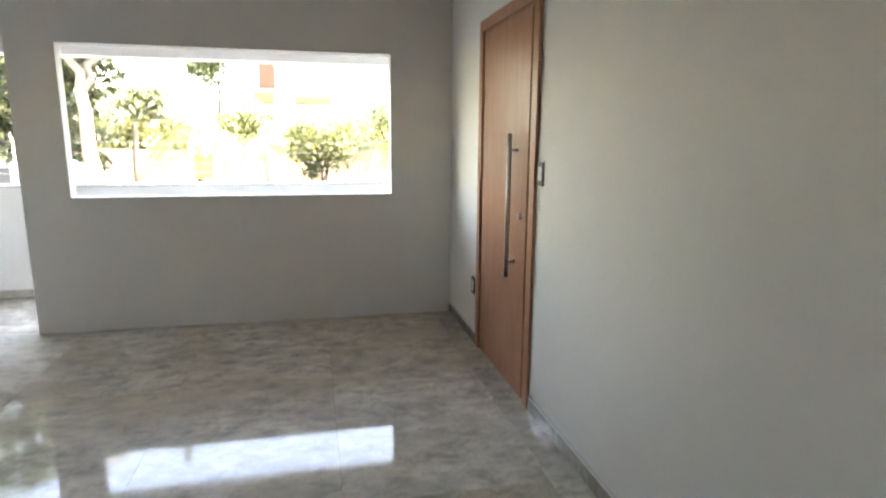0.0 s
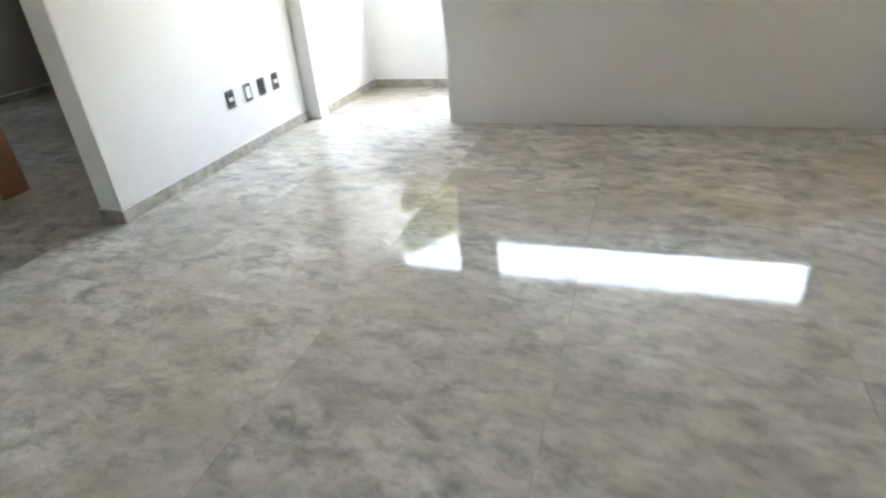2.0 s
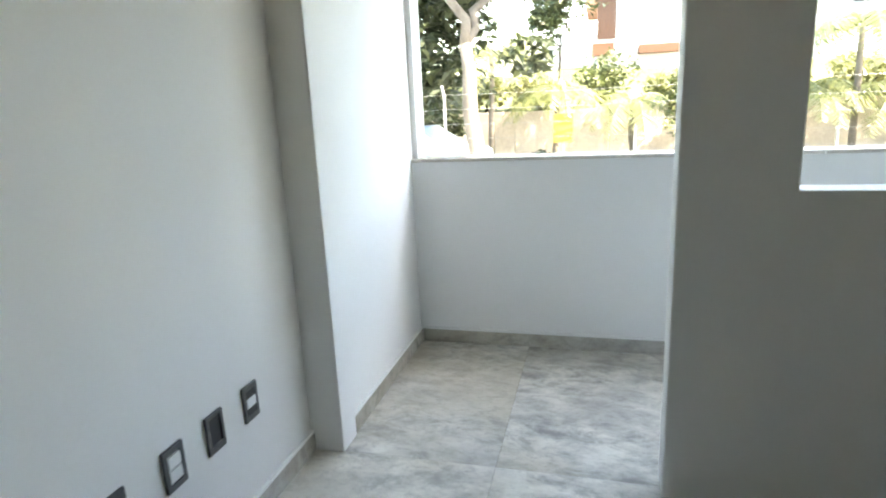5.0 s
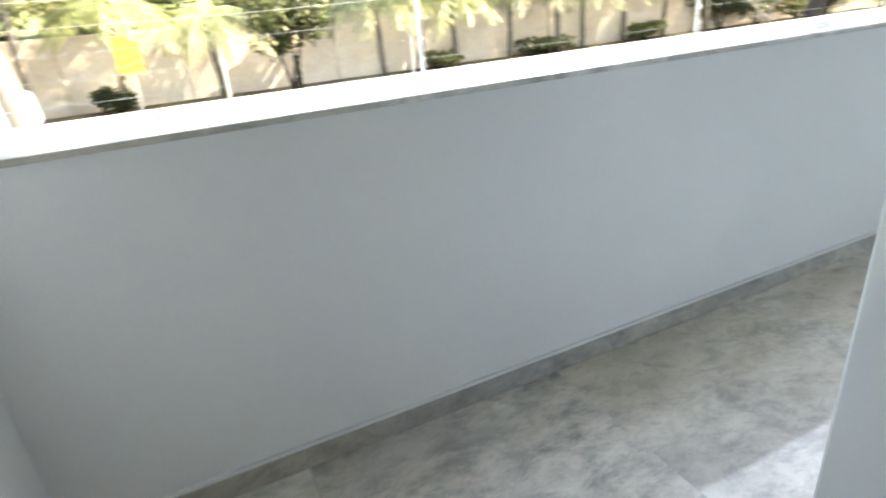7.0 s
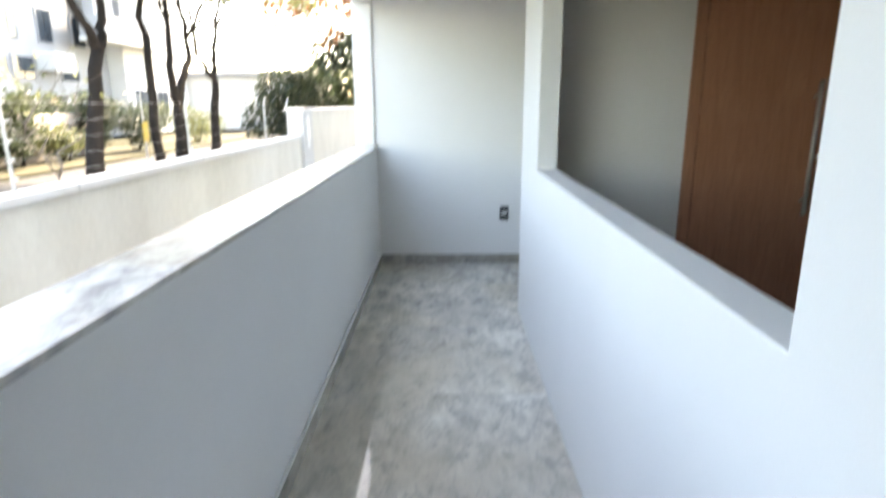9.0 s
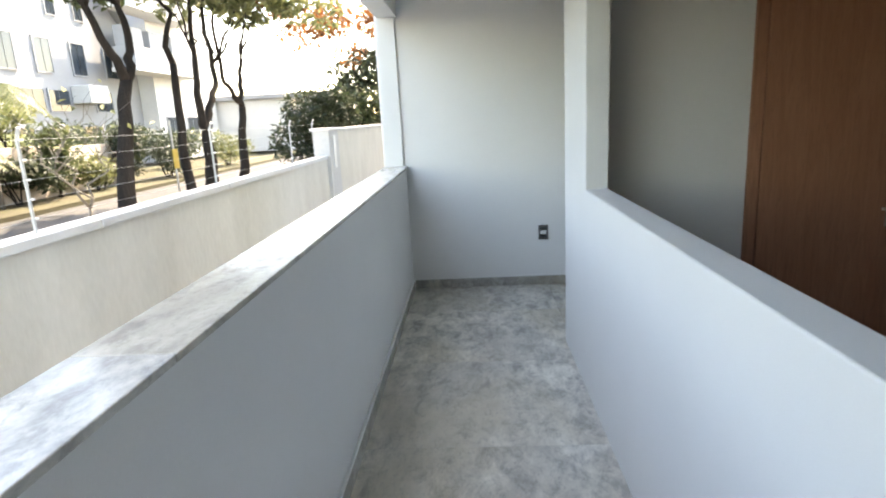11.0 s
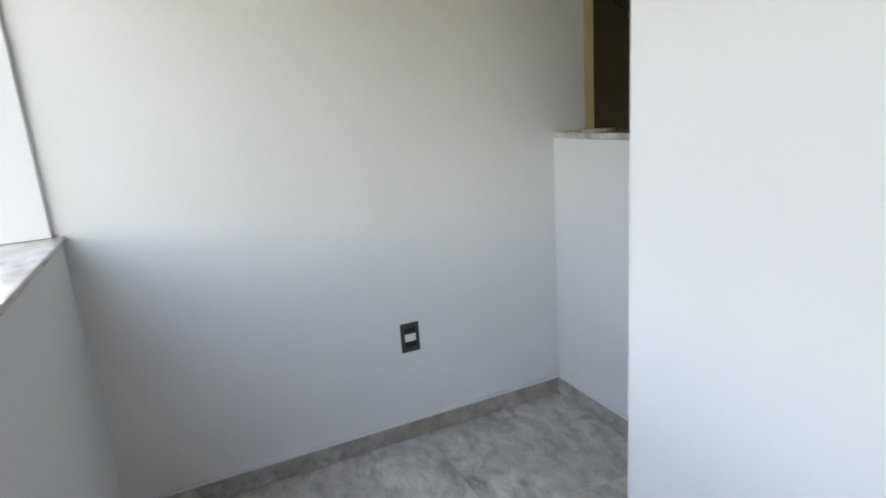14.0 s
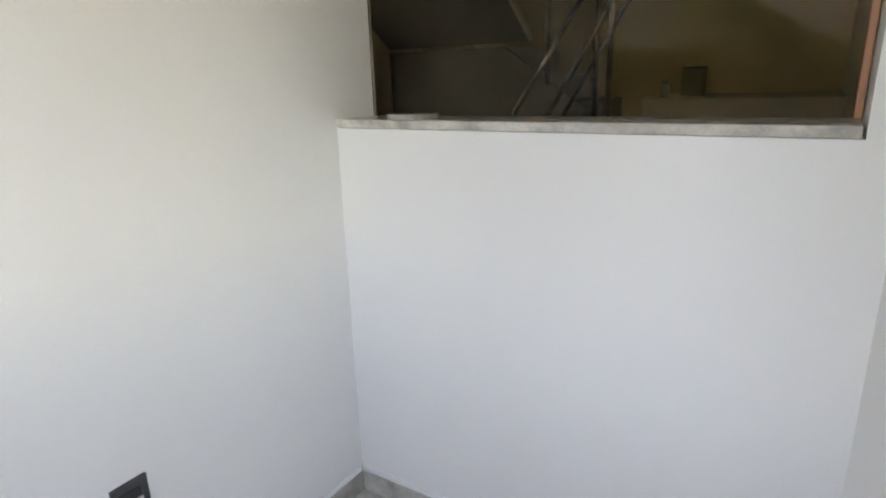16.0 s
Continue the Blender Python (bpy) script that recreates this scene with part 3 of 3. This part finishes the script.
part("roof", box_bm(-3.9, 13, 22.9, 34, 5.55, 5.85, 0.03), ROOF, villa, "clay tiled eaves")
part("gable", box_bm(-3.3, -2.76, 23.9, 30, 0.8, 5.5), FACADE, villa)
part("door", box_bm(-3.32, -2.6, 23.83, 23.898, 3.6, 5.45, 0.01), HOUSE_WOOD, villa, "orange wooden shutters")
bal = part("balcony", box_bm(-3.5, -2.66, 23.3, 23.898, 2.92, 3.4, 0.02), HOUSE_WOOD, villa, "orange wooden balcony front")
part("balcony", box_bm(-1.74, -0.12, 23.2, 23.998, 2.92, 3.25, 0.02), HOUSE_WOOD, villa, "orange wooden balcony front")
for x in (3.6, 5.6, 8.4):
    window_unit(villa, x, 23.97, 4.2, 0.9, 0.9)

# gabled white house seen along the street
house = thing("gabled_house", (6.5, 0, 0), "white gabled house with arched windows behind the trees", "house")
bm = bmesh.new()
prof = [(14.5, G), (27.0, G), (27.0, 6.2), (20.75, 11.6), (14.5, 6.2)]
f0 = [bm.verts.new((x, 21.0, z)) for x, z in prof]
f1 = [bm.verts.new((x, 31.0, z)) for x, z in prof]
bm.faces.new(f0)
bm.faces.new(f1[::-1])
for i in range(5):
    j = (i + 1) % 5
    bm.faces.new((f0[i], f1[i], f1[j], f0[j]))
bmesh.ops.recalc_face_normals(bm, faces=bm.faces)
# white house wall takes the grey, its shade put into the colour
part("wall", bm, FACADE_GREY, house)
for sx in (-1, 1):
    bm = box_bm(0, 8.8, 20.6, 31.4, 0, 0.18)
    ang = math.atan2(5.4, 6.25)
    bmesh.ops.transform(bm, matrix=Matrix.Translation((20.75, 0, 11.75)) @ Matrix.Rotation(ang if sx > 0 else math.pi - ang, 4, "Y"), verts=bm.verts)
    part("roof", bm, FACADE_GREY, house, "grey roof slope")
part("balcony", box_bm(20.2, 21.8, 20.0, 20.99, 3.0, 3.9, 0.03), FACADE, house, "white balcony front")
for x in (16.6, 18.4, 22.0):
    window_unit(house, x, 20.98, 2.55, 1.6, 1.15)
for x in (15.6, 18.0, 20.6, 23.4):
    window_unit(house, x, 20.98, 0.4, 1.5, 1.5)
    window_unit(house, x, 20.98, 4.4, 1.2, 1.7)
for x in (19.3, 21.4):
    window_unit(house, x, 20.98, 7.2, 0.8, 1.8)

block = thing("apartment_building", (3.6, 2.0, 0), "pale grey apartment building with projecting balconies", "building")
part("wall", box_bm(29.5, 38, 18.0, 34, G, 14), FACADE, block)
for z in (4.9, 8.2):
    bal = part("balcony", box_bm(25.4, 33.2, 16.6, 17.99, z, z + 1.1, 0.03), FACADE_GREY, block, "grey balcony front")
    part("slab", box_bm(25.3, 33.3, 16.5, 17.99, z - 0.22, z - 0.001, 0.02), FACADE, bal)
for x in (26.0, 28.6, 31.2):
    part("window", box_bm(x, x + 1.9, 17.4, 17.99, 6.001, 7.2, 0.02), FACADE_GREY, block, "grey bay window")
for z in (0.8, 5.0, 8.6):
    for x in (30.3, 33.0):
        window_unit(block, x, 17.98, z, 1.7, 1.5)
low = thing("street_house", (0, 0, 0), "low pale house at the end of the street", "house")
part("wall", box_bm(42, 60, 12.0, 24, G, 3.4), FACADE, low)
part("roof", box_bm(41.5, 60.5, 11.5, 24.5, 3.41, 3.75, 0.02), FACADE_GREY, low)
for x in (43.5, 47.5, 52):
    window_unit(low, x, 11.98, 0.7, 1.5, 1.4)


# ---- trees ----
def limb(a, b, ra, rb, rng, n=6, wob=0.12):
    a, b = Vector(a), Vector(b)
    pts, rad = [], []
    for i in range(n + 1):
        f = i / n
        j = Vector((rng.uniform(-wob, wob), rng.uniform(-wob, wob), 0)) * (0 if i in (0, n) else 1)
        pts.append(a.lerp(b, f) + j)
        rad.append(ra + (rb - ra) * f)
    return pts, rad


def tree(at, label, fork, tips, r, bark, crowns, seed, group=""):
    """fork: height and lean of the fork; tips: ends of the limbs, or lists of points along them, from the base; crowns: (material, blobs, leaf size)."""
    rng = random.Random(seed)
    th = thing("tree", at, label, "tree", group)
    trunk = bmesh.new()
    pts, rad = limb((0, 0, -0.05), fork, r, r * 0.62, rng, 7, 0.05)
    rad[0] *= 1.35
    tube_bm(pts, rad, 12, trunk)
    for tip in tips:
        stops = [Vector(fork)] + [Vector(q) for q in (tip if isinstance(tip, list) else [tip])]
        p2 = [stops[0]]
        for q0, q1 in zip(stops, stops[1:]):
            p2 += limb(q0, q1, 1, 1, rng, 7 if len(stops) == 2 else 4, 0.14 if len(stops) == 2 else 0.05)[0][1:]
        n = len(p2) - 1
        tube_bm(p2, [r * (0.58 - 0.43 * i / n) for i in range(n + 1)], 9, trunk)
        mid = p2[int(n * 0.6)]
        for _ in range(3):
            e = mid + Vector((rng.uniform(-1.1, 1.1), rng.uniform(-1.1, 1.1), rng.uniform(0.5, 1.6)))
            p3, r3 = limb(mid, e, r * 0.2, r * 0.05, rng, 4, 0.1)
            tube_bm(p3, r3, 6, trunk)
    part("trunk", trunk, bark, th, smooth=True)
    for k, (m, blobs, size) in enumerate(crowns):
        crown("crown", blobs, size, m, th, seed + 10 + k)
    return th


def canopy(rng, c, spread, n_blobs, leaves):
    out = []
    for _ in range(n_blobs):
        o = Vector((rng.uniform(-1, 1) * spread[0], rng.uniform(-1, 1) * spread[1], rng.uniform(-1, 1) * spread[2]))
        s = rng.uniform(0.55, 1.15)
        out.append((Vector(c) + o, (s, s, s * 0.6), leaves))
    return out


R5 = random.Random(5)
ST = "street trees along the pavement"
tree((7.95, 7.6, G), "dark-trunked leaning street tree with a spreading leafy crown", (0.88, 0, 2.9), [[(0.5, 0, 3.4), (-0.05, 0.1, 4.45), (-0.4, 0.2, 5.7)], [(1.2, 0, 3.5), (1.22, 0.1, 4.7), (1.45, 0.3, 5.9)]], 0.19, BARK,
     [(LEAF_DARK, canopy(R5, (0.2, 0, 6.0), (3.4, 2.2, 0.7), 20, 150), 0.16), (LEAF, canopy(R5, (0.4, 0, 5.9), (3.4, 2.2, 0.7), 12, 130), 0.16), (LEAF_RED, canopy(R5, (-1.2, -1.0, 5.4), (1.6, 1.2, 0.4), 3, 50), 0.14)], 11, ST)
tree((10.8, 7.6, G), "thin straight street tree trunk under leafy branches", (0.1, 0, 3.4), [(0.25, 0.2, 6.1)], 0.13, BARK,
     [(LEAF, canopy(R5, (-0.2, 0, 6.2), (1.6, 1.6, 0.6), 8, 130), 0.16)], 12, ST)
tree((12.05, 7.6, G), "forked dark street tree with swollen trunk", (0.1, 0, 1.8), [[(-0.1, 0, 2.6), (0.1, 0.05, 3.4), (0.35, 0.1, 4.8), (0.4, 0.1, 5.8)], [(0.55, 0.05, 2.4), (1.35, 0.1, 3.2), (1.3, 0.2, 4.8), (1.5, 0.2, 5.9)]], 0.20, BARK,
     [(LEAF, canopy(R5, (0.6, 0, 6.0), (2.8, 2.0, 0.7), 16, 150), 0.16), (LEAF_LIGHT, canopy(R5, (1.6, -0.8, 5.7), (2.6, 1.6, 0.7), 12, 130), 0.16)], 13, ST)
tree((14.3, 7.6, G), "forked dark street tree with sparse leaves", (0.55, 0, 2.5), [[(0.0, 0, 2.8), (-0.65, 0, 3.25), (-0.85, 0, 4.7), (-0.8, 0, 5.8)], [(0.7, 0, 3.3), (1.2, 0.1, 4.1), (2.1, 0.2, 5.2)]], 0.16, BARK,
     [(LEAF_LIGHT, canopy(R5, (1.0, 0, 5.9), (3.0, 1.8, 0.6), 11, 130), 0.17), (LEAF_RED, canopy(R5, (4.2, -0.9, 5.9), (2.4, 1.2, 0.8), 9, 100), 0.15)], 14, ST)
tree((24.2, 5.5, G), "tall tree with orange-red flowers behind the bush", (0, 0, 2.4), [(-0.5, 0, 4.2), (0.7, 0.2, 4.6)], 0.2, BARK,
     [(LEAF_DARK, canopy(R5, (0, 0, 3.9), (0.9, 0.9, 0.9), 10, 170), 0.16), (LEAF_RED, canopy(R5, (0, -0.3, 5.6), (1.8, 1.2, 0.9), 7, 110), 0.16)], 15)
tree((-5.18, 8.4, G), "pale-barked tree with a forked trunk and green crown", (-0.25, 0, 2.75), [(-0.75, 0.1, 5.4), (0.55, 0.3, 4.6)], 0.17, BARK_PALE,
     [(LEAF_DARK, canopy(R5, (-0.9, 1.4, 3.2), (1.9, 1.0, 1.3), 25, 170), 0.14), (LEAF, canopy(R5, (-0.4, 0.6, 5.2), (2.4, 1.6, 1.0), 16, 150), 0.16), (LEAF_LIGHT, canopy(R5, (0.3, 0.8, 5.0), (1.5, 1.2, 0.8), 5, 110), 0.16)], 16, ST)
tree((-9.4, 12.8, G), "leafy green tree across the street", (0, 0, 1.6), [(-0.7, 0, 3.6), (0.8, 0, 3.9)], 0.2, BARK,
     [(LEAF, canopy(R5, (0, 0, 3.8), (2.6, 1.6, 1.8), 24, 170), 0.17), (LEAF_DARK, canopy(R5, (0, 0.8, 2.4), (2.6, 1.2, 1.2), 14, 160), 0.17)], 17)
tree((-4.6, 20.5, 1.4), "round dark tree beside the villa", (0, 0, 1.6), [(-0.4, 0, 2.7), (0.4, 0, 3.0)], 0.07, BARK,
     [(LEAF_DARK, canopy(R5, (0, 0, 3.1), (0.55, 0.5, 0.7), 10, 170), 0.14)], 18)
tree((5.1, 6.3, G), "bare pale sapling with few yellow leaves", (0.0, 0, 0.8), [(-0.45, 0.1, 2.1), (-0.8, 0.1, 1.8), (0.35, -0.2, 2.0)], 0.035, BARK_PALE,
     [(LEAF_LIGHT, canopy(R5, (0, 0, 2.0), (0.6, 0.4, 0.4), 3, 10), 0.09)], 19)


def shrub(at, label, rad, material, seed, leaves=900, size=0.09, name="shrub"):
    rng = random.Random(seed)
    th = thing(name, at, label, name)
    stems = bmesh.new()
    for _ in range(5):
        p, r = limb((rng.uniform(-0.1, 0.1), rng.uniform(-0.1, 0.1), -0.03), (rng.uniform(-0.5, 0.5) * rad[0], rng.uniform(-0.5, 0.5) * rad[1], rad[2] * 1.2), 0.03, 0.01, rng, 4, 0.06)
        tube_bm(p, r, 6, stems)
    part("stem", stems, BARK, th)
    blobs = []
    for _ in range(9):
        o = Vector((rng.uniform(-0.55, 0.55) * rad[0], rng.uniform(-0.55, 0.55) * rad[1], rad[2] * rng.uniform(0.55, 1.5)))
        blobs.append((o, (rad[0] * 0.5, rad[1] * 0.5, rad[2] * 0.5), leaves // 9))
    crown("foliage", blobs, size, material, th, seed + 1)
    return th


shrub((19.4, 6.2, G), "large rounded dark green bush by the street", (2.3, 1.8, 1.85), LEAF_DARK, 31, 6500, 0.13, "bush")
shrub((22.8, 5.2, G), "large rounded green bush by the street", (2.5, 1.9, 1.9), LEAF, 32, 5200, 0.13, "bush")
spots = [(-0.85, 13.3, G, 0.95, 1.25, LEAF, 1700), (-4.5, 13.5, G, 0.45, 0.3, LEAF_DARK, 500), (2.9, 13.6, G, 0.7, 0.22, LEAF_LIGHT, 500), (6.1, 13.6, G, 0.9, 0.28, LEAF, 600),
         (9.6, 13.6, G, 0.8, 0.3, LEAF_LIGHT, 600), (12.6, 13.5, G, 1.3, 0.9, LEAF_DARK, 1500), (14.4, 13.6, G, 1.1, 1.25, LEAF, 1500), (16.0, 13.3, G, 1.2, 0.7, LEAF_LIGHT, 900), (18.2, 13.7, G, 1.2, 1.35, LEAF_DARK, 1600), (20.5, 13.2, G, 1.6, 1.1, LEAF_DARK, 1800), (26.0, 13.0, G, 1.6, 1.0, LEAF_LIGHT, 1200),
         (17.5, 15.5, G, 1.8, 1.2, LEAF_DARK, 1600), (19.8, 16.4, G, 1.8, 1.3, LEAF_DARK, 1600), (22.6, 17.0, G, 1.9, 1.1, LEAF, 1400), (25.4, 17.6, G, 1.9, 1.3, LEAF_DARK, 1600), (29.0, 17.0, G, 1.8, 1.0, LEAF, 1400)]
RS = random.Random(21)
for k in range(16):
    x = -9.5 + 1.6 * k + RS.uniform(-0.3, 0.3)
    spots.append((x, RS.uniform(14.7, 16.4), 0.9, RS.uniform(0.8, 1.3), RS.uniform(0.45, 1.0), (LEAF_LIGHT, LEAF, LEAF_LIGHT)[k % 3], 750))
for i, (x, y, z, r, h, m, n) in enumerate(spots, 1):
    nm = {LEAF: "green leafy shrub", LEAF_DARK: "dark green shrub", LEAF_LIGHT: "yellow-green sunlit shrub"}[m]
    shrub((x, y, z), nm + (" at the foot of the garden wall" if y < 14 else " in front of the white houses" if z < 0 else " on the slope above the garden wall"), (r, r * 0.8, h), m, 40 + 3 * i, n, 0.1)


def palm(at, label, h, n, reach, seed):
    rng = random.Random(seed)
    th = thing("palm", at, label, "palm", "palms along the garden wall")
    p, r = limb((0, 0, -0.05), (rng.uniform(-0.1, 0.1), 0, h), 0.085, 0.06, rng, 6, 0.02)
    part("trunk", tube_bm(p, r, 10), BARK_PALE, th, smooth=True)
    top = p[-1]
    for i in range(n):
        a = math.tau * i / n + rng.uniform(-0.2, 0.2)
        lift, L = rng.uniform(0.35, 1.0), reach * rng.uniform(0.8, 1.15)
        spine = []
        for k in range(9):
            f = k / 8
            spine.append(top + Vector((math.cos(a) * L * f, math.sin(a) * L * f, L * (lift * f - (0.55 + lift * 0.75) * f * f))))
        fr = part("frond", tube_bm(spine, [0.016 - 0.0016 * k for k in range(9)], 5), PALM_LEAF, th)
        vs, fs = [], []
        for k in range(30):
            f = 0.08 + 0.92 * k / 29
            q = f * 8
            i0 = min(int(q), 7)
            c = spine[i0].lerp(spine[i0 + 1], q - i0)
            d = (spine[i0 + 1] - spine[i0]).normalized()
            s = d.cross(Vector((0, 0, 1))).normalized()
            ln = L * 0.34 * math.sin(math.pi * min(0.95, 0.18 + 0.75 * f))
            for sg in (-1, 1):
                tip = c + s * sg * ln * 0.85 + d * ln * 0.4 + Vector((0, 0, -ln * rng.uniform(0.25, 0.55)))
                b = len(vs)
                vs += [c - d * 0.02, c + d * 0.02, c.lerp(tip, 0.5) + d * 0.02, tip]
                fs += [(b, b + 1, b + 2), (b, b + 2, b + 3)]
        me = bpy.data.meshes.new("leaf_blade")
        me.from_pydata([tuple(v) for v in vs], [], fs)
        me.materials.append(PALM_LEAF)
        lf = new("leaf_blade", me)
        lf.parent = fr
    return th


for i, (x, h, n, rc) in enumerate(((-4.3, 1.9, 14, 1.7), (-2.4, 1.6, 13, 1.5), (1.4, 1.7, 14, 1.7), (3.4, 1.6, 14, 1.6), (5.0, 1.8, 13, 1.7), (7.4, 1.7, 13, 1.6), (8.9, 1.9, 12, 1.6), (10.4, 1.8, 12, 1.6), (-5.9, 2.9, 13, 1.9), (2.3, 3.0, 13, 1.9), (6.3, 2.9, 13, 1.9), (11.8, 3.0, 13, 1.8))):
    palm((x, 13.7 if h < 2.5 else 13.35, G), "small sunlit palm with arching yellow-green fronds", h, n, rc, 70 + i)

# ---- sign, car, lamp posts ----
sg = thing("street_sign", (-4.06, 13.1, G), "yellow rectangular sign on a thin post", "sign")
part("post", tube_bm([(0, 0.03, 0), (0, 0.03, 2.2)], 0.03, 10), POST, sg)
part("panel", box_bm(-0.24, 0.24, -0.02, 0.0, 0.75, 1.45, 0.008), YELLOW, sg, "yellow panel")
ps = thing("street_sign", (13.05, 9.0, G), "slim pole with a small yellow plate by the trees", "sign")
part("post", tube_bm([(0, 0.03, -0.11), (0, 0.03, 2.15)], 0.025, 10), POST, ps)
part("panel", box_bm(-0.14, 0.14, -0.02, 0.0, 0.82, 1.36, 0.006), YELLOW, ps, "yellow plate")
for x in (-2.4, 1.75):
    mk = thing("marker_post", (x, 12.7, G), "slim white marker post on the verge", "post", "posts on the verge")
    part("shaft", tube_bm([(0, 0, 0), (0, 0, 1.1)], 0.03, 10), POST, mk)
    part("cap", tube_bm([(0, 0, 1.101), (0, 0, 1.14)], [0.034, 0.02], 10), COPING_WHITE, mk)

car = thing("parked_car", (-7.6, 11.0, G - 0.11), "pale blue parked car by the street", "car")
prof = [(-2.0, 0.35), (-2.0, 0.78), (-1.25, 0.92), (-0.6, 1.42), (0.7, 1.45), (1.45, 0.98), (2.0, 0.88), (2.05, 0.35)]
bm = bmesh.new()
s0 = [bm.verts.new((x, -0.8, z)) for x, z in prof]
s1 = [bm.verts.new((x, 0.8, z)) for x, z in prof]
bm.faces.new(s0)
bm.faces.new(s1[::-1])
for i in range(len(prof)):
    j = (i + 1) % len(prof)
    bm.faces.new((s0[i], s1[i], s1[j], s0[j]))
bmesh.ops.recalc_face_normals(bm, faces=bm.faces)
bmesh.ops.bevel(bm, geom=list(bm.edges), offset=0.06, segments=2, profile=0.5, affect="EDGES")
part("body", bm, CAR_PAINT, car)
part("side_window", box_bm(-0.75, -0.02, -0.806, -0.79, 0.95, 1.32, 0.004), PANE, car)
part("side_window", box_bm(0.05, 0.85, -0.806, -0.79, 0.95, 1.32, 0.004), PANE, car)
for x in (-1.25, 1.3):
    for y in (-0.79, 0.62):
        w = part("wheel", tube_bm([(x, y, 0.31), (x, y + 0.17, 0.31)], 0.31, 20), RUBBER, car)
        part("rim", tube_bm([(x, y - 0.008, 0.31), (x, y + 0.01, 0.31)], 0.19, 16), STEEL, w)

# distant woods closing the street
wood = thing("distant_woods", (0, 0, 0), "distant green wooded hill beyond the houses", "woods", kind="stuff")
RW = random.Random(9)
vs, fs = leaves_mesh([((x, RW.uniform(46, 60), RW.uniform(0, 3.0)), (4.5, 3.0, 3.2), 160) for x in range(-60, 14, 4)], 0.6, RW)
me = bpy.data.meshes.new("foliage")
me.from_pydata([tuple(v) for v in vs], [], fs)
me.materials.append(LEAF)
wf = new("foliage", me)
wf.parent = wood

# ---- floor: granite slabs on a bed ----
floor = structure("floor", box_bm(-8.3, X_E, -8.0, Y_P, -0.2, -0.0185), GROUT, "polished pale grey granite floor in large slabs")
xs = [-8.3, -7.85, -6.99, -6.13, -5.28, -4.43, -3.57, -2.71, -1.855, -1.0, -0.145, 0.71, X_E]
ys = [-8.0, -7.45, -6.2, -4.95, -3.7, -2.45, -1.2, 0.06, Y_P]
for a, b in zip(xs, xs[1:]):
    for c, d in zip(ys, ys[1:]):
        x0, x1 = a + 0.0006, b - 0.0006
        bm = box_bm(x0, x1, c + 0.0006, d - 0.0006, -0.018, 0.0)
        part("slab", bm, GRANITE, floor)
